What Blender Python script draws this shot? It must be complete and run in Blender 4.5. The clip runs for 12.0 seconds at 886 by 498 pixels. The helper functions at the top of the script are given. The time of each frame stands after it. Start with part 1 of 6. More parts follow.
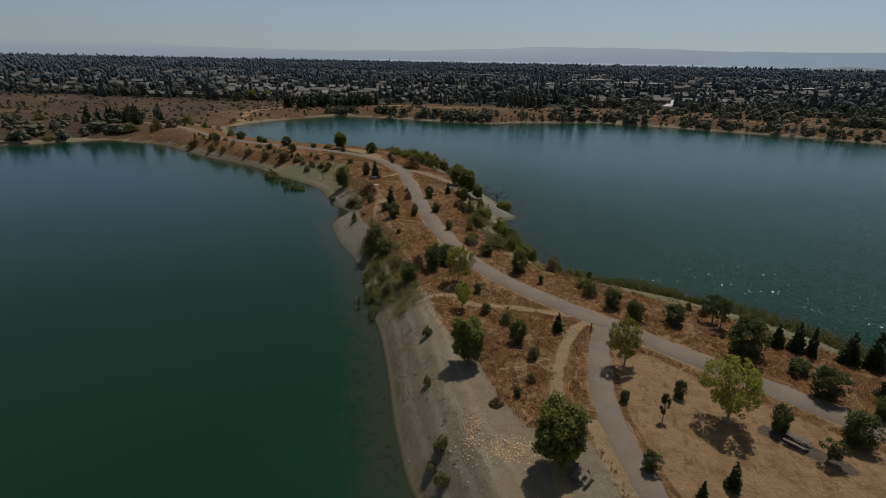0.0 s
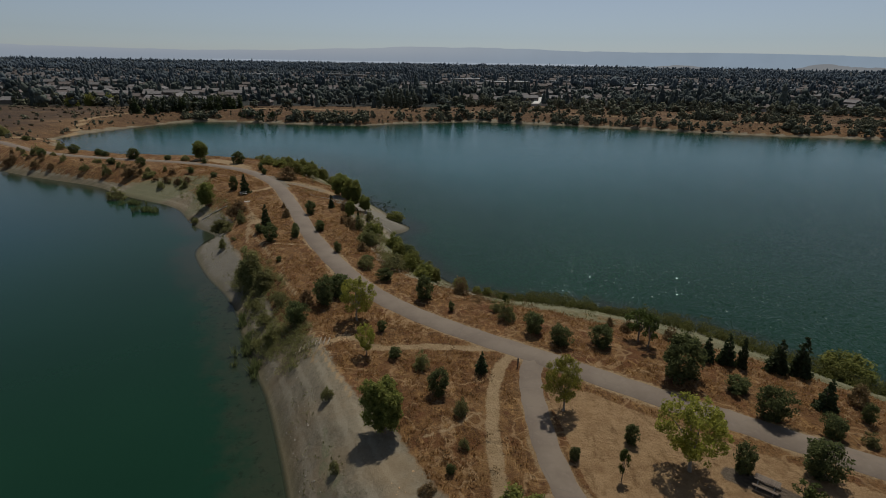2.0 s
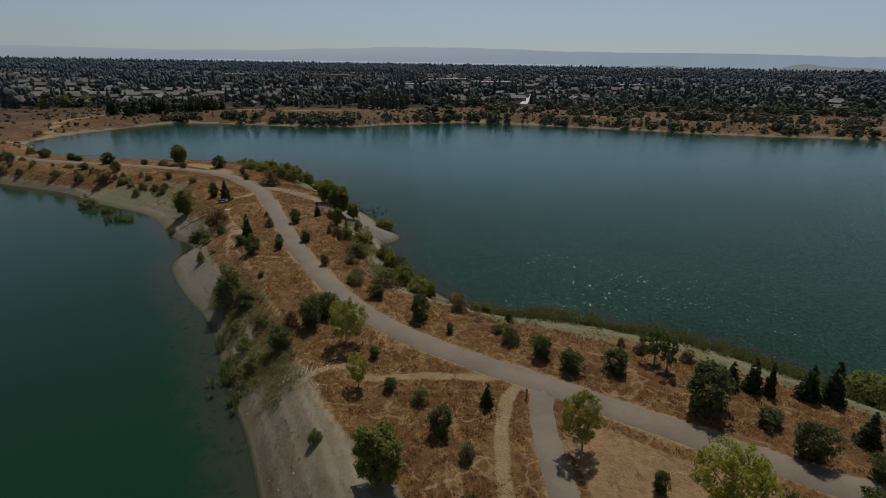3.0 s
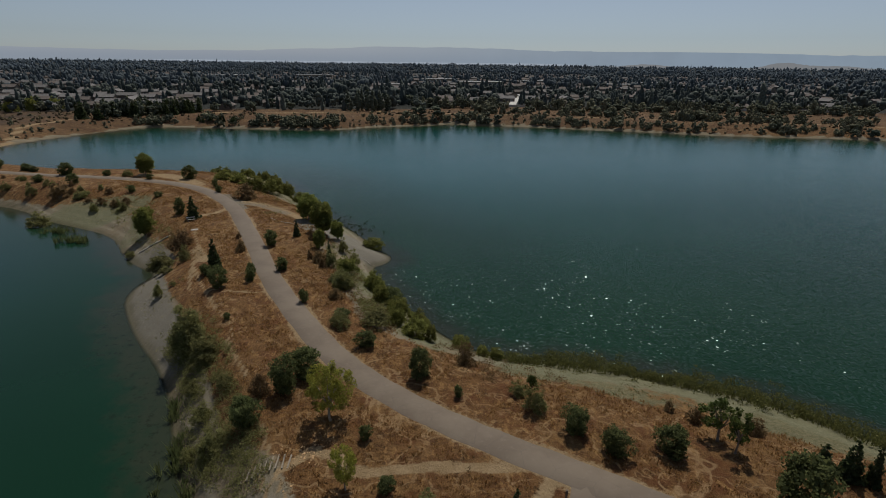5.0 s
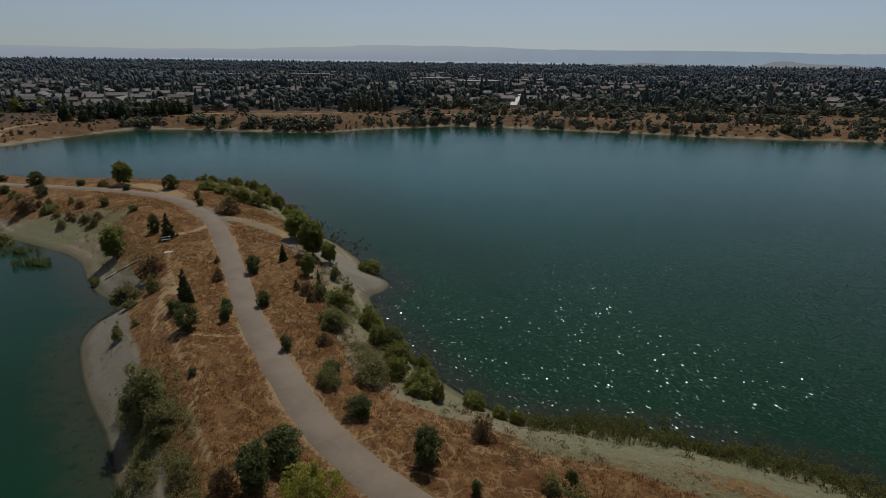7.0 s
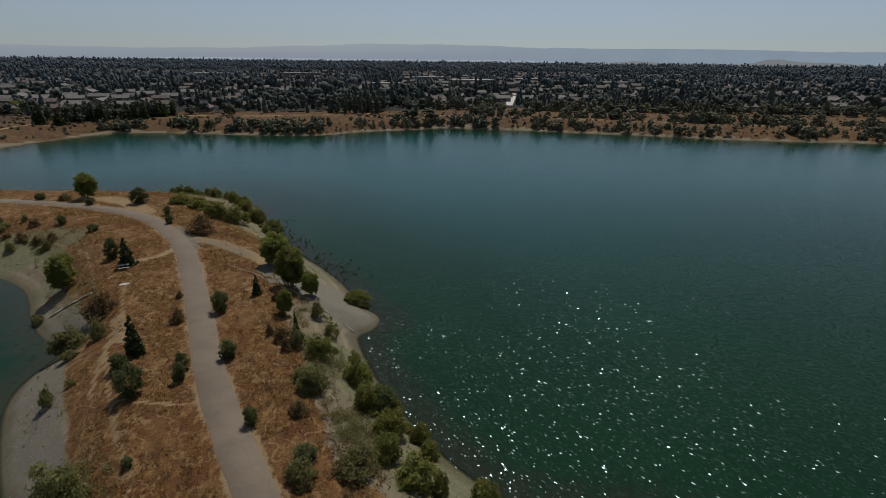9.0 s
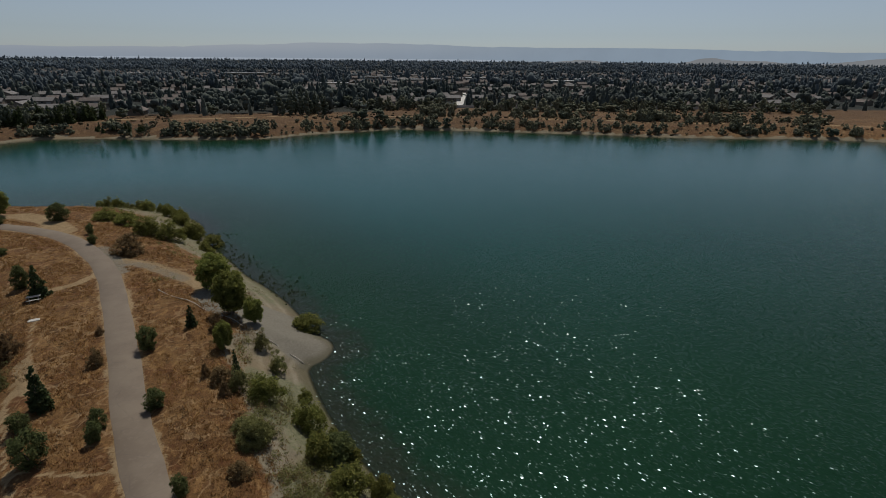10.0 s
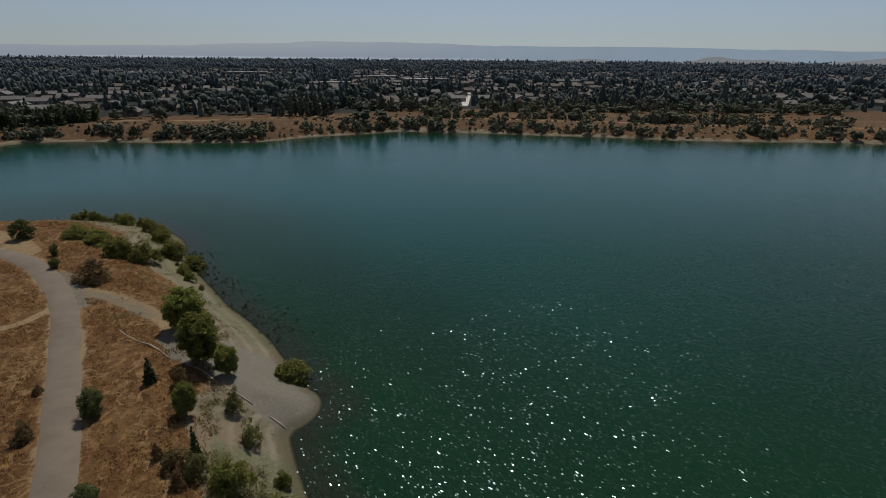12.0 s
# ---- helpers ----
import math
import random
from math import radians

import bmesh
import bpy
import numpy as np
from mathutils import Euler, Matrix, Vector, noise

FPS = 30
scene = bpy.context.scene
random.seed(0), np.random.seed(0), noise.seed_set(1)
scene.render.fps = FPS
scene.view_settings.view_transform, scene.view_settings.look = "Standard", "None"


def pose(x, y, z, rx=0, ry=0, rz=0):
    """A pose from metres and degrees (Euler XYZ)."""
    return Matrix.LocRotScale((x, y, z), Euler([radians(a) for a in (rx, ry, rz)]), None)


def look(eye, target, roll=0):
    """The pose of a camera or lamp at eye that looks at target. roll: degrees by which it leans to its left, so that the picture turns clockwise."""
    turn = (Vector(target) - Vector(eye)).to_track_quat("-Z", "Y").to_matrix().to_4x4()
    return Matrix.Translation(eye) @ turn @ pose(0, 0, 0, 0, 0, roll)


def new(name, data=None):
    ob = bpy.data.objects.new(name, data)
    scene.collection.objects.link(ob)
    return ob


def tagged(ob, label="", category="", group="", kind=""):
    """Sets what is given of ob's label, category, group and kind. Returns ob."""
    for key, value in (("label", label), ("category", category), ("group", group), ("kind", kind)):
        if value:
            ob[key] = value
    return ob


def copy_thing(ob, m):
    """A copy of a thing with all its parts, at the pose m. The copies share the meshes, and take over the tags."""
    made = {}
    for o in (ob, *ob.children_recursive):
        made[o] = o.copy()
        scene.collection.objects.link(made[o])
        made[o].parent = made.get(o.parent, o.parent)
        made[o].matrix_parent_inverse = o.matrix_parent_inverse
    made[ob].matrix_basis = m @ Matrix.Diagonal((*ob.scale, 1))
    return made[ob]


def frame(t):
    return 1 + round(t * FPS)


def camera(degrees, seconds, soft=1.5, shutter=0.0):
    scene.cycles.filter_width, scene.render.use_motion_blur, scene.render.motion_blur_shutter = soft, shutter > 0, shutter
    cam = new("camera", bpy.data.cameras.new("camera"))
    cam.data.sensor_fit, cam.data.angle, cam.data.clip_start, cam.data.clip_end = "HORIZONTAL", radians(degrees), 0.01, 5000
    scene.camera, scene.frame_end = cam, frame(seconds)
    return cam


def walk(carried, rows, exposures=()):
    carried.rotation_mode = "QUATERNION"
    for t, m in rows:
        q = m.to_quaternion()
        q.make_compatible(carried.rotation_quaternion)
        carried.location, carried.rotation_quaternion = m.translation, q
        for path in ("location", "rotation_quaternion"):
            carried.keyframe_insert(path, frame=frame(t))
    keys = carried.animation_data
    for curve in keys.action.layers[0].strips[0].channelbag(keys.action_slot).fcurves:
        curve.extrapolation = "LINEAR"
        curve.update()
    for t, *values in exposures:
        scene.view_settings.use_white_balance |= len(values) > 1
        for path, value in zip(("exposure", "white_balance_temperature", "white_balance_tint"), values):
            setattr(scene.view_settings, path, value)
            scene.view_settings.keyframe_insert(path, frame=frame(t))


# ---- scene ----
cam = camera(79.3, 12.0, soft=0.95)
PATH = [
    (0, (16.096, 3.766, 37.163), (15.845, 5.638, 36.505), 1.1),
    (0.5, (15.371, 6.714, 37.1), (15.196, 8.595, 36.444), 1.1),
    (1, (14.62, 9.629, 37.116), (14.574, 11.518, 36.461), 1.0),
    (1.5, (13.936, 12.703, 37.026), (14.033, 14.591, 36.373), 1.0),
    (2, (13.342, 15.966, 36.935), (13.524, 17.848, 36.283), 0.9),
    (2.5, (12.919, 19.145, 36.918), (13.13, 21.024, 36.267), 0.9),
    (3, (12.626, 22.366, 36.905), (12.857, 24.243, 36.254), 0.9),
    (5, (12.403, 36.421, 36.938), (12.684, 38.291, 36.287), 0.7),
    (5.5, (12.515, 39.742, 37.012), (12.799, 41.611, 36.36), 0.7),
    (6, (12.635, 43.001, 37.049), (12.92, 44.87, 36.396), 0.7),
    (6.5, (12.731, 46.14, 37.26), (13.019, 48.008, 36.605), 0.8),
    (7, (12.963, 49.167, 37.47), (13.252, 51.035, 36.814), 0.7),
    (9, (14.179, 62.459, 37.968), (14.491, 64.321, 37.308), 0.6),
    (9.5, (14.487, 66.046, 38.071), (14.898, 67.889, 37.411), 0.5),
    (10, (14.907, 69.308, 38.316), (15.388, 71.134, 37.654), 0.5),
    (10.5, (15.413, 72.539, 38.329), (15.897, 74.363, 37.667), 0.4),
    (11, (16.04, 75.974, 38.368), (16.521, 77.798, 37.705), 0.4),
    (11.5, (16.605, 79.165, 38.386), (17.081, 80.99, 37.722), 0.5),
    (12, (17.456, 82.142, 38.617), (17.924, 83.968, 37.952), 0.5),
]
walk(cam, [(t, look(eye, aim, roll)) for t, eye, aim, roll in PATH])

# ---- light: high sun ahead, dusty summer sky ----
SUN_AZ, SUN_EL = radians(21), radians(60)
TO_SUN = Vector((math.sin(SUN_AZ) * math.cos(SUN_EL), math.cos(SUN_AZ) * math.cos(SUN_EL), math.sin(SUN_EL)))
world = bpy.data.worlds.new("sky")
scene.world = world
world.use_nodes = True
sky = world.node_tree.nodes.new("ShaderNodeTexSky")
sky.sky_type, sky.sun_disc = "NISHITA", False
sky.sun_elevation, sky.sun_rotation = SUN_EL, SUN_AZ
sky.air_density, sky.dust_density, sky.ozone_density, sky.altitude = 0.9, 0.35, 4.0, 20
back = world.node_tree.nodes["Background"]
back.inputs["Strength"].default_value = 0.056
tone = world.node_tree.nodes.new("ShaderNodeHueSaturation")
tone.inputs["Saturation"].default_value = 0.52
world.node_tree.links.new(sky.outputs[0], tone.inputs["Color"])
cast = world.node_tree.nodes.new("ShaderNodeMix")
cast.data_type, cast.blend_type = "RGBA", "MULTIPLY"
cast.inputs[0].default_value, cast.inputs[7].default_value = 1.0, (0.89, 0.957, 1.04, 1)
world.node_tree.links.new(tone.outputs[0], cast.inputs[6])
world.node_tree.links.new(cast.outputs[2], back.inputs["Color"])
sun = new("sun", bpy.data.lights.new("sun", "SUN"))
sun.data.energy, sun.data.angle, sun.data.color = 2.85, radians(0.53), (1.0, 0.95, 0.87)
sun.matrix_world = look(TO_SUN * 100, (0, 0, 0))

# ---- materials ----
def nodes_of(name):
    m = bpy.data.materials.new(name)
    m.use_nodes = True
    t = m.node_tree
    return m, t, t.nodes["Principled BSDF"]


def mix_col(t, fac, a, b, blend="MIX"):
    n = t.nodes.new("ShaderNodeMix")
    n.data_type, n.blend_type = "RGBA", blend
    for sock, v in ((n.inputs[0], fac), (n.inputs[6], a), (n.inputs[7], b)):
        if hasattr(v, "is_linked"):
            t.links.new(v, sock)
        elif isinstance(v, (int, float)):
            sock.default_value = v
        else:
            sock.default_value = (*v, 1)
    return n.outputs[2]


def noise_tex(t, scale, detail=4.0, rough=0.6, coord="Object", stretch=None):
    if coord == "World":
        vec = t.nodes.new("ShaderNodeNewGeometry").outputs["Position"]
    else:
        vec = t.nodes.new("ShaderNodeTexCoord").outputs[coord]
    if stretch:
        mp = t.nodes.new("ShaderNodeMapping")
        mp.inputs["Scale"].default_value = stretch
        t.links.new(vec, mp.inputs[0])
        vec = mp.outputs[0]
    n = t.nodes.new("ShaderNodeTexNoise")
    n.inputs["Scale"].default_value, n.inputs["Detail"].default_value, n.inputs["Roughness"].default_value = scale, detail, rough
    t.links.new(vec, n.inputs["Vector"])
    return n.outputs["Fac"]


def ramp(t, fac, lo, hi):
    n = t.nodes.new("ShaderNodeMapRange")
    n.interpolation_type = "SMOOTHSTEP"
    n.inputs[1].default_value, n.inputs[2].default_value = lo, hi
    t.links.new(fac, n.inputs[0])
    return n.outputs[0]


def maths(t, op, a, b):
    n = t.nodes.new("ShaderNodeMath")
    n.operation = op
    for sock, v in zip(n.inputs, (a, b)):
        if hasattr(v, "is_linked"):
            t.links.new(v, sock)
        else:
            sock.default_value = v
    return n.outputs[0]


def bump(t, bsdf, height, strength, distance):
    n = t.nodes.new("ShaderNodeBump")
    n.inputs["Distance"].default_value = distance
    if hasattr(strength, "is_linked"):
        t.links.new(strength, n.inputs["Strength"])
    else:
        n.inputs["Strength"].default_value = strength
    t.links.new(height, n.inputs["Height"])
    t.links.new(n.outputs[0], bsdf.inputs["Normal"])


def plain(name, c1, c2, scale=4.0, rough=0.8, relief=0.3, depth=0.01, metal=0.0, coord="Object", island=0.0):
    """Two-colour weathered surface with grain and a broader stain."""
    m, t, b = nodes_of(name)
    fine_n, broad = noise_tex(t, scale * 6, 3, 0.7, coord), noise_tex(t, scale, 4, 0.6, coord)
    col = mix_col(t, ramp(t, broad, 0.3, 0.7), c1, c2)
    col = mix_col(t, maths(t, "MULTIPLY", ramp(t, fine_n, 0.35, 0.75), 0.45), col, tuple(v * 0.55 for v in c1))
    info = t.nodes.new("ShaderNodeObjectInfo")
    tone = maths(t, "ADD", maths(t, "MULTIPLY", info.outputs["Random"], 0.3), 0.85)
    if island:
        geo = t.nodes.new("ShaderNodeNewGeometry")
        tone = maths(t, "MULTIPLY", tone, maths(t, "ADD", maths(t, "MULTIPLY", geo.outputs["Random Per Island"], island), 1 - island / 2))
    hsv = t.nodes.new("ShaderNodeHueSaturation")
    t.links.new(col, hsv.inputs["Color"])
    t.links.new(tone, hsv.inputs["Value"])
    t.links.new(hsv.outputs[0], b.inputs["Base Color"])
    b.inputs["Roughness"].default_value, b.inputs["Metallic"].default_value = rough, metal
    if relief:
        bump(t, b, fine_n, relief, depth)
    return m


def foliage(name, dark, light, gloss=0.45, through_leaf=0.35):
    """Leaves: colour varies leaf by leaf and tree by tree; light passes through them."""
    m, t, b = nodes_of(name)
    geo, info = t.nodes.new("ShaderNodeNewGeometry"), t.nodes.new("ShaderNodeObjectInfo")
    pick = geo.outputs["Random Per Island"]
    col = mix_col(t, pick, dark, light)
    hsv = t.nodes.new("ShaderNodeHueSaturation")
    t.links.new(col, hsv.inputs["Color"])
    t.links.new(maths(t, "ADD", maths(t, "MULTIPLY", info.outputs["Random"], 0.3), 0.85), hsv.inputs["Value"])
    t.links.new(maths(t, "ADD", maths(t, "MULTIPLY", info.outputs["Random"], 0.014), 0.494), hsv.inputs["Hue"])
    t.links.new(hsv.outputs[0], b.inputs["Base Color"])
    b.inputs["Roughness"].default_value = gloss
    b.inputs["Specular IOR Level"].default_value = 0.12
    tr = t.nodes.new("ShaderNodeBsdfTranslucent")
    t.links.new(hsv.outputs[0], tr.inputs[0])
    mx = t.nodes.new("ShaderNodeMixShader")
    mx.inputs[0].default_value = through_leaf
    t.links.new(b.outputs[0], mx.inputs[1])
    t.links.new(tr.outputs[0], mx.inputs[2])
    t.links.new(mx.outputs[0], t.nodes["Material Output"].inputs[0])
    return m


def crown_material(name, dark, light, leaf=1.1, tone=""):
    """Far crowns: leaf masses told apart by broken colour and deep relief."""
    m, t, b = nodes_of(name)
    geo, info = t.nodes.new("ShaderNodeNewGeometry"), t.nodes.new("ShaderNodeObjectInfo")
    pick = maths(t, "ADD", maths(t, "MULTIPLY", geo.outputs["Random Per Island"], 0.5), maths(t, "MULTIPLY", info.outputs["Random"], 0.5))
    if tone:
        own = t.nodes.new("ShaderNodeAttribute")
        own.attribute_name = tone
        pick = maths(t, "ADD", maths(t, "MULTIPLY", geo.outputs["Random Per Island"], 0.25), maths(t, "MULTIPLY", own.outputs["Fac"], 0.75))
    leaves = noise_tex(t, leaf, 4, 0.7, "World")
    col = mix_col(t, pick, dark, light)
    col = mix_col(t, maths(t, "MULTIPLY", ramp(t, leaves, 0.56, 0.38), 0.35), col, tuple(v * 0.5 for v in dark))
    t.links.new(col, b.inputs["Base Color"])
    b.inputs["Roughness"].default_value, b.inputs["Specular IOR Level"].default_value = 0.9, 0.1
    bump(t, b, leaves, 0.5, 0.4 / leaf)
    return m


def ground_material():
    m, t, b = nodes_of("dry_ground")
    def mask(name):
        n = t.nodes.new("ShaderNodeAttribute")
        n.attribute_name = name
        return n.outputs["Fac"]
    big, mid = noise_tex(t, 0.13, 5, 0.65, "World"), noise_tex(t, 0.7, 5, 0.7, "World")
    small, grain = noise_tex(t, 3.2, 4, 0.7, "World"), noise_tex(t, 14, 3, 0.7, "World")
    grass = mix_col(t, ramp(t, big, 0.35, 0.65), (0.138, 0.068, 0.024), (0.188, 0.106, 0.040))
    grass = mix_col(t, ramp(t, mid, 0.42, 0.68), grass, (0.095, 0.043, 0.016))
    grass = mix_col(t, maths(t, "MULTIPLY", ramp(t, small, 0.5, 0.72), 0.75), grass, (0.240, 0.131, 0.044))
    grass = mix_col(t, maths(t, "MULTIPLY", ramp(t, grain, 0.5, 0.74), 0.65), grass, (0.052, 0.029, 0.014))
    rust = noise_tex(t, 0.28, 5, 0.7, "World")
    grass = mix_col(t, maths(t, "MULTIPLY", ramp(t, rust, 0.5, 0.64), 0.75), grass, (0.110, 0.044, 0.016))
    streak = noise_tex(t, 1.1, 5, 0.75, "World", (1.0, 0.45, 1.0))
    grass = mix_col(t, maths(t, "MULTIPLY", ramp(t, streak, 0.53, 0.66), 0.7), grass, (0.290, 0.165, 0.062))
    grass = mix_col(t, maths(t, "MULTIPLY", ramp(t, streak, 0.46, 0.34), 0.7), grass, (0.062, 0.030, 0.012))
    for scale, wide, share in ((0.11, 0.013, 0.6), (0.23, 0.016, 0.45)):
        vein = maths(t, "ABSOLUTE", maths(t, "SUBTRACT", noise_tex(t, scale, 3, 0.55, "World"), 0.5), 0)
        grass = mix_col(t, maths(t, "MULTIPLY", maths(t, "MULTIPLY", ramp(t, vein, wide, wide * 0.3), ramp(t, mid, 0.3, 0.5)), share), grass, (0.300, 0.195, 0.098))
    clod = noise_tex(t, 1.7, 3, 0.6, "World")
    grass = mix_col(t, maths(t, "MULTIPLY", ramp(t, clod, 0.58, 0.70), 0.55), grass, (0.050, 0.026, 0.012))
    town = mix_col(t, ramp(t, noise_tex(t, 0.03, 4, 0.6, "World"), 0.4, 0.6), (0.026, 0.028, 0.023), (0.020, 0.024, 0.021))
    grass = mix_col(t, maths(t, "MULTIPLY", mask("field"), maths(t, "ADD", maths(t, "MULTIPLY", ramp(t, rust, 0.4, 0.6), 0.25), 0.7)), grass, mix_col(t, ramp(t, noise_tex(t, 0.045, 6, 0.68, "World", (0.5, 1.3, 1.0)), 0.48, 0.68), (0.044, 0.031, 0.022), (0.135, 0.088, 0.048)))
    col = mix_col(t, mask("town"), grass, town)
    beach = mix_col(t, ramp(t, mid, 0.3, 0.7), (0.155, 0.130, 0.088), (0.204, 0.174, 0.120))
    beach = mix_col(t, maths(t, "MULTIPLY", ramp(t, small, 0.45, 0.66), 0.7), beach, (0.118, 0.098, 0.064))
    beach = mix_col(t, maths(t, "MULTIPLY", ramp(t, streak, 0.52, 0.64), 0.5), beach, (0.130, 0.104, 0.062))
    beach = mix_col(t, maths(t, "MULTIPLY", ramp(t, grain, 0.5, 0.75), 0.4), beach, (0.330, 0.288, 0.205))
    lines = maths(t, "SINE", maths(t, "ADD", maths(t, "MULTIPLY", mask("strand"), 3.4), maths(t, "MULTIPLY", mid, 5.0)), 0)
    lines = maths(t, "MULTIPLY", ramp(t, lines, 0.1, 0.9), ramp(t, mask("strand"), 12.0, 4.0))
    beach = mix_col(t, maths(t, "MULTIPLY", lines, 0.38), beach, (0.315, 0.275, 0.198))
    beach = mix_col(t, maths(t, "MULTIPLY", ramp(t, big, 0.45, 0.62), 0.55), beach, (0.200, 0.146, 0.084))
    edge = maths(t, "ADD", mask("beach"), maths(t, "MULTIPLY", maths(t, "SUBTRACT", mid, 0.5), 0.9))
    col = mix_col(t, ramp(t, edge, 0.38, 0.62), col, beach)
    green = mix_col(t, ramp(t, small, 0.4, 0.65), (0.108, 0.113, 0.058), (0.182, 0.177, 0.102))
    edge = maths(t, "ADD", mask("green"), maths(t, "MULTIPLY", maths(t, "SUBTRACT", mid, 0.5), 1.2))
    col = mix_col(t, maths(t, "MULTIPLY", ramp(t, edge, 0.4, 0.7), 0.8), col, green)
    straw = mix_col(t, ramp(t, mid, 0.35, 0.7), (0.285, 0.185, 0.092), (0.205, 0.122, 0.056))
    straw = mix_col(t, maths(t, "MULTIPLY", ramp(t, streak, 0.48, 0.36), 0.6), straw, (0.120, 0.068, 0.026))
    straw = mix_col(t, maths(t, "MULTIPLY", ramp(t, grain, 0.5, 0.8), 0.35), straw, (0.150, 0.087, 0.033))
    edge = maths(t, "ADD", mask("straw"), maths(t, "MULTIPLY", maths(t, "SUBTRACT", small, 0.5), 0.8))
    col = mix_col(t, ramp(t, edge, 0.35, 0.65), col, straw)
    dirt = mix_col(t, ramp(t, mid, 0.3, 0.7), (0.235, 0.160, 0.082), (0.300, 0.215, 0.118))
    dirt = mix_col(t, maths(t, "MULTIPLY", ramp(t, grain, 0.5, 0.8), 0.3), dirt, (0.220, 0.150, 0.067))
    edge = maths(t, "ADD", mask("dirt"), maths(t, "MULTIPLY", maths(t, "SUBTRACT", small, 0.5), 0.9))
    col = mix_col(t, ramp(t, edge, 0.4, 0.75), col, dirt)
    gravel = mix_col(t, ramp(t, small, 0.3, 0.7), (0.152, 0.137, 0.107), (0.196, 0.177, 0.140))
    edge = maths(t, "ADD", mask("gravel"), maths(t, "MULTIPLY", maths(t, "SUBTRACT", mid, 0.5), 0.7))
    col = mix_col(t, ramp(t, edge, 0.3, 0.7), col, gravel)
    pad = mix_col(t, ramp(t, small, 0.3, 0.7), (0.085, 0.066, 0.046), (0.125, 0.098, 0.070))
    col = mix_col(t, ramp(t, maths(t, "ADD", mask("pad"), maths(t, "MULTIPLY", maths(t, "SUBTRACT", mid, 0.5), 0.8)), 0.35, 0.65), col, pad)
    wet = mask("wet")
    col = mix_col(t, maths(t, "MULTIPLY", wet, 0.65), col, (0.075, 0.066, 0.033))
    calm = t.nodes.new("ShaderNodeHueSaturation")
    calm.inputs["Saturation"].default_value = 0.98
    t.links.new(col, calm.inputs["Color"])
    t.links.new(calm.outputs[0], b.inputs["Base Color"])
    b.inputs["Roughness"].default_value = 0.95
    b.inputs["Specular IOR Level"].default_value = 0.15
    bump(t, b, maths(t, "ADD", maths(t, "ADD", maths(t, "MULTIPLY", small, 0.7), maths(t, "MULTIPLY", clod, maths(t, "SUBTRACT", 1.0, mask("beach")))), maths(t, "MULTIPLY", grain, 0.5)), maths(t, "SUBTRACT", 1.0, maths(t, "MULTIPLY", mask("beach"), 0.4)), 0.22)
    return m


def turned(t, degrees, stretch):
    """World position turned about z, then stretched."""
    vec = t.nodes.new("ShaderNodeNewGeometry").outputs["Position"]
    for turn, scale in ((degrees, (1, 1, 1)), (0, stretch)):
        mp = t.nodes.new("ShaderNodeMapping")
        mp.inputs["Rotation"].default_value, mp.inputs["Scale"].default_value = (0, 0, radians(turn)), scale
        t.links.new(vec, mp.inputs[0])
        vec = mp.outputs[0]
    return vec


def noise_on(t, vec, scale, detail, rough):
    n = t.nodes.new("ShaderNodeTexNoise")
    n.inputs["Scale"].default_value, n.inputs["Detail"].default_value, n.inputs["Roughness"].default_value = scale, detail, rough
    t.links.new(vec, n.inputs["Vector"])
    return n.outputs["Fac"]


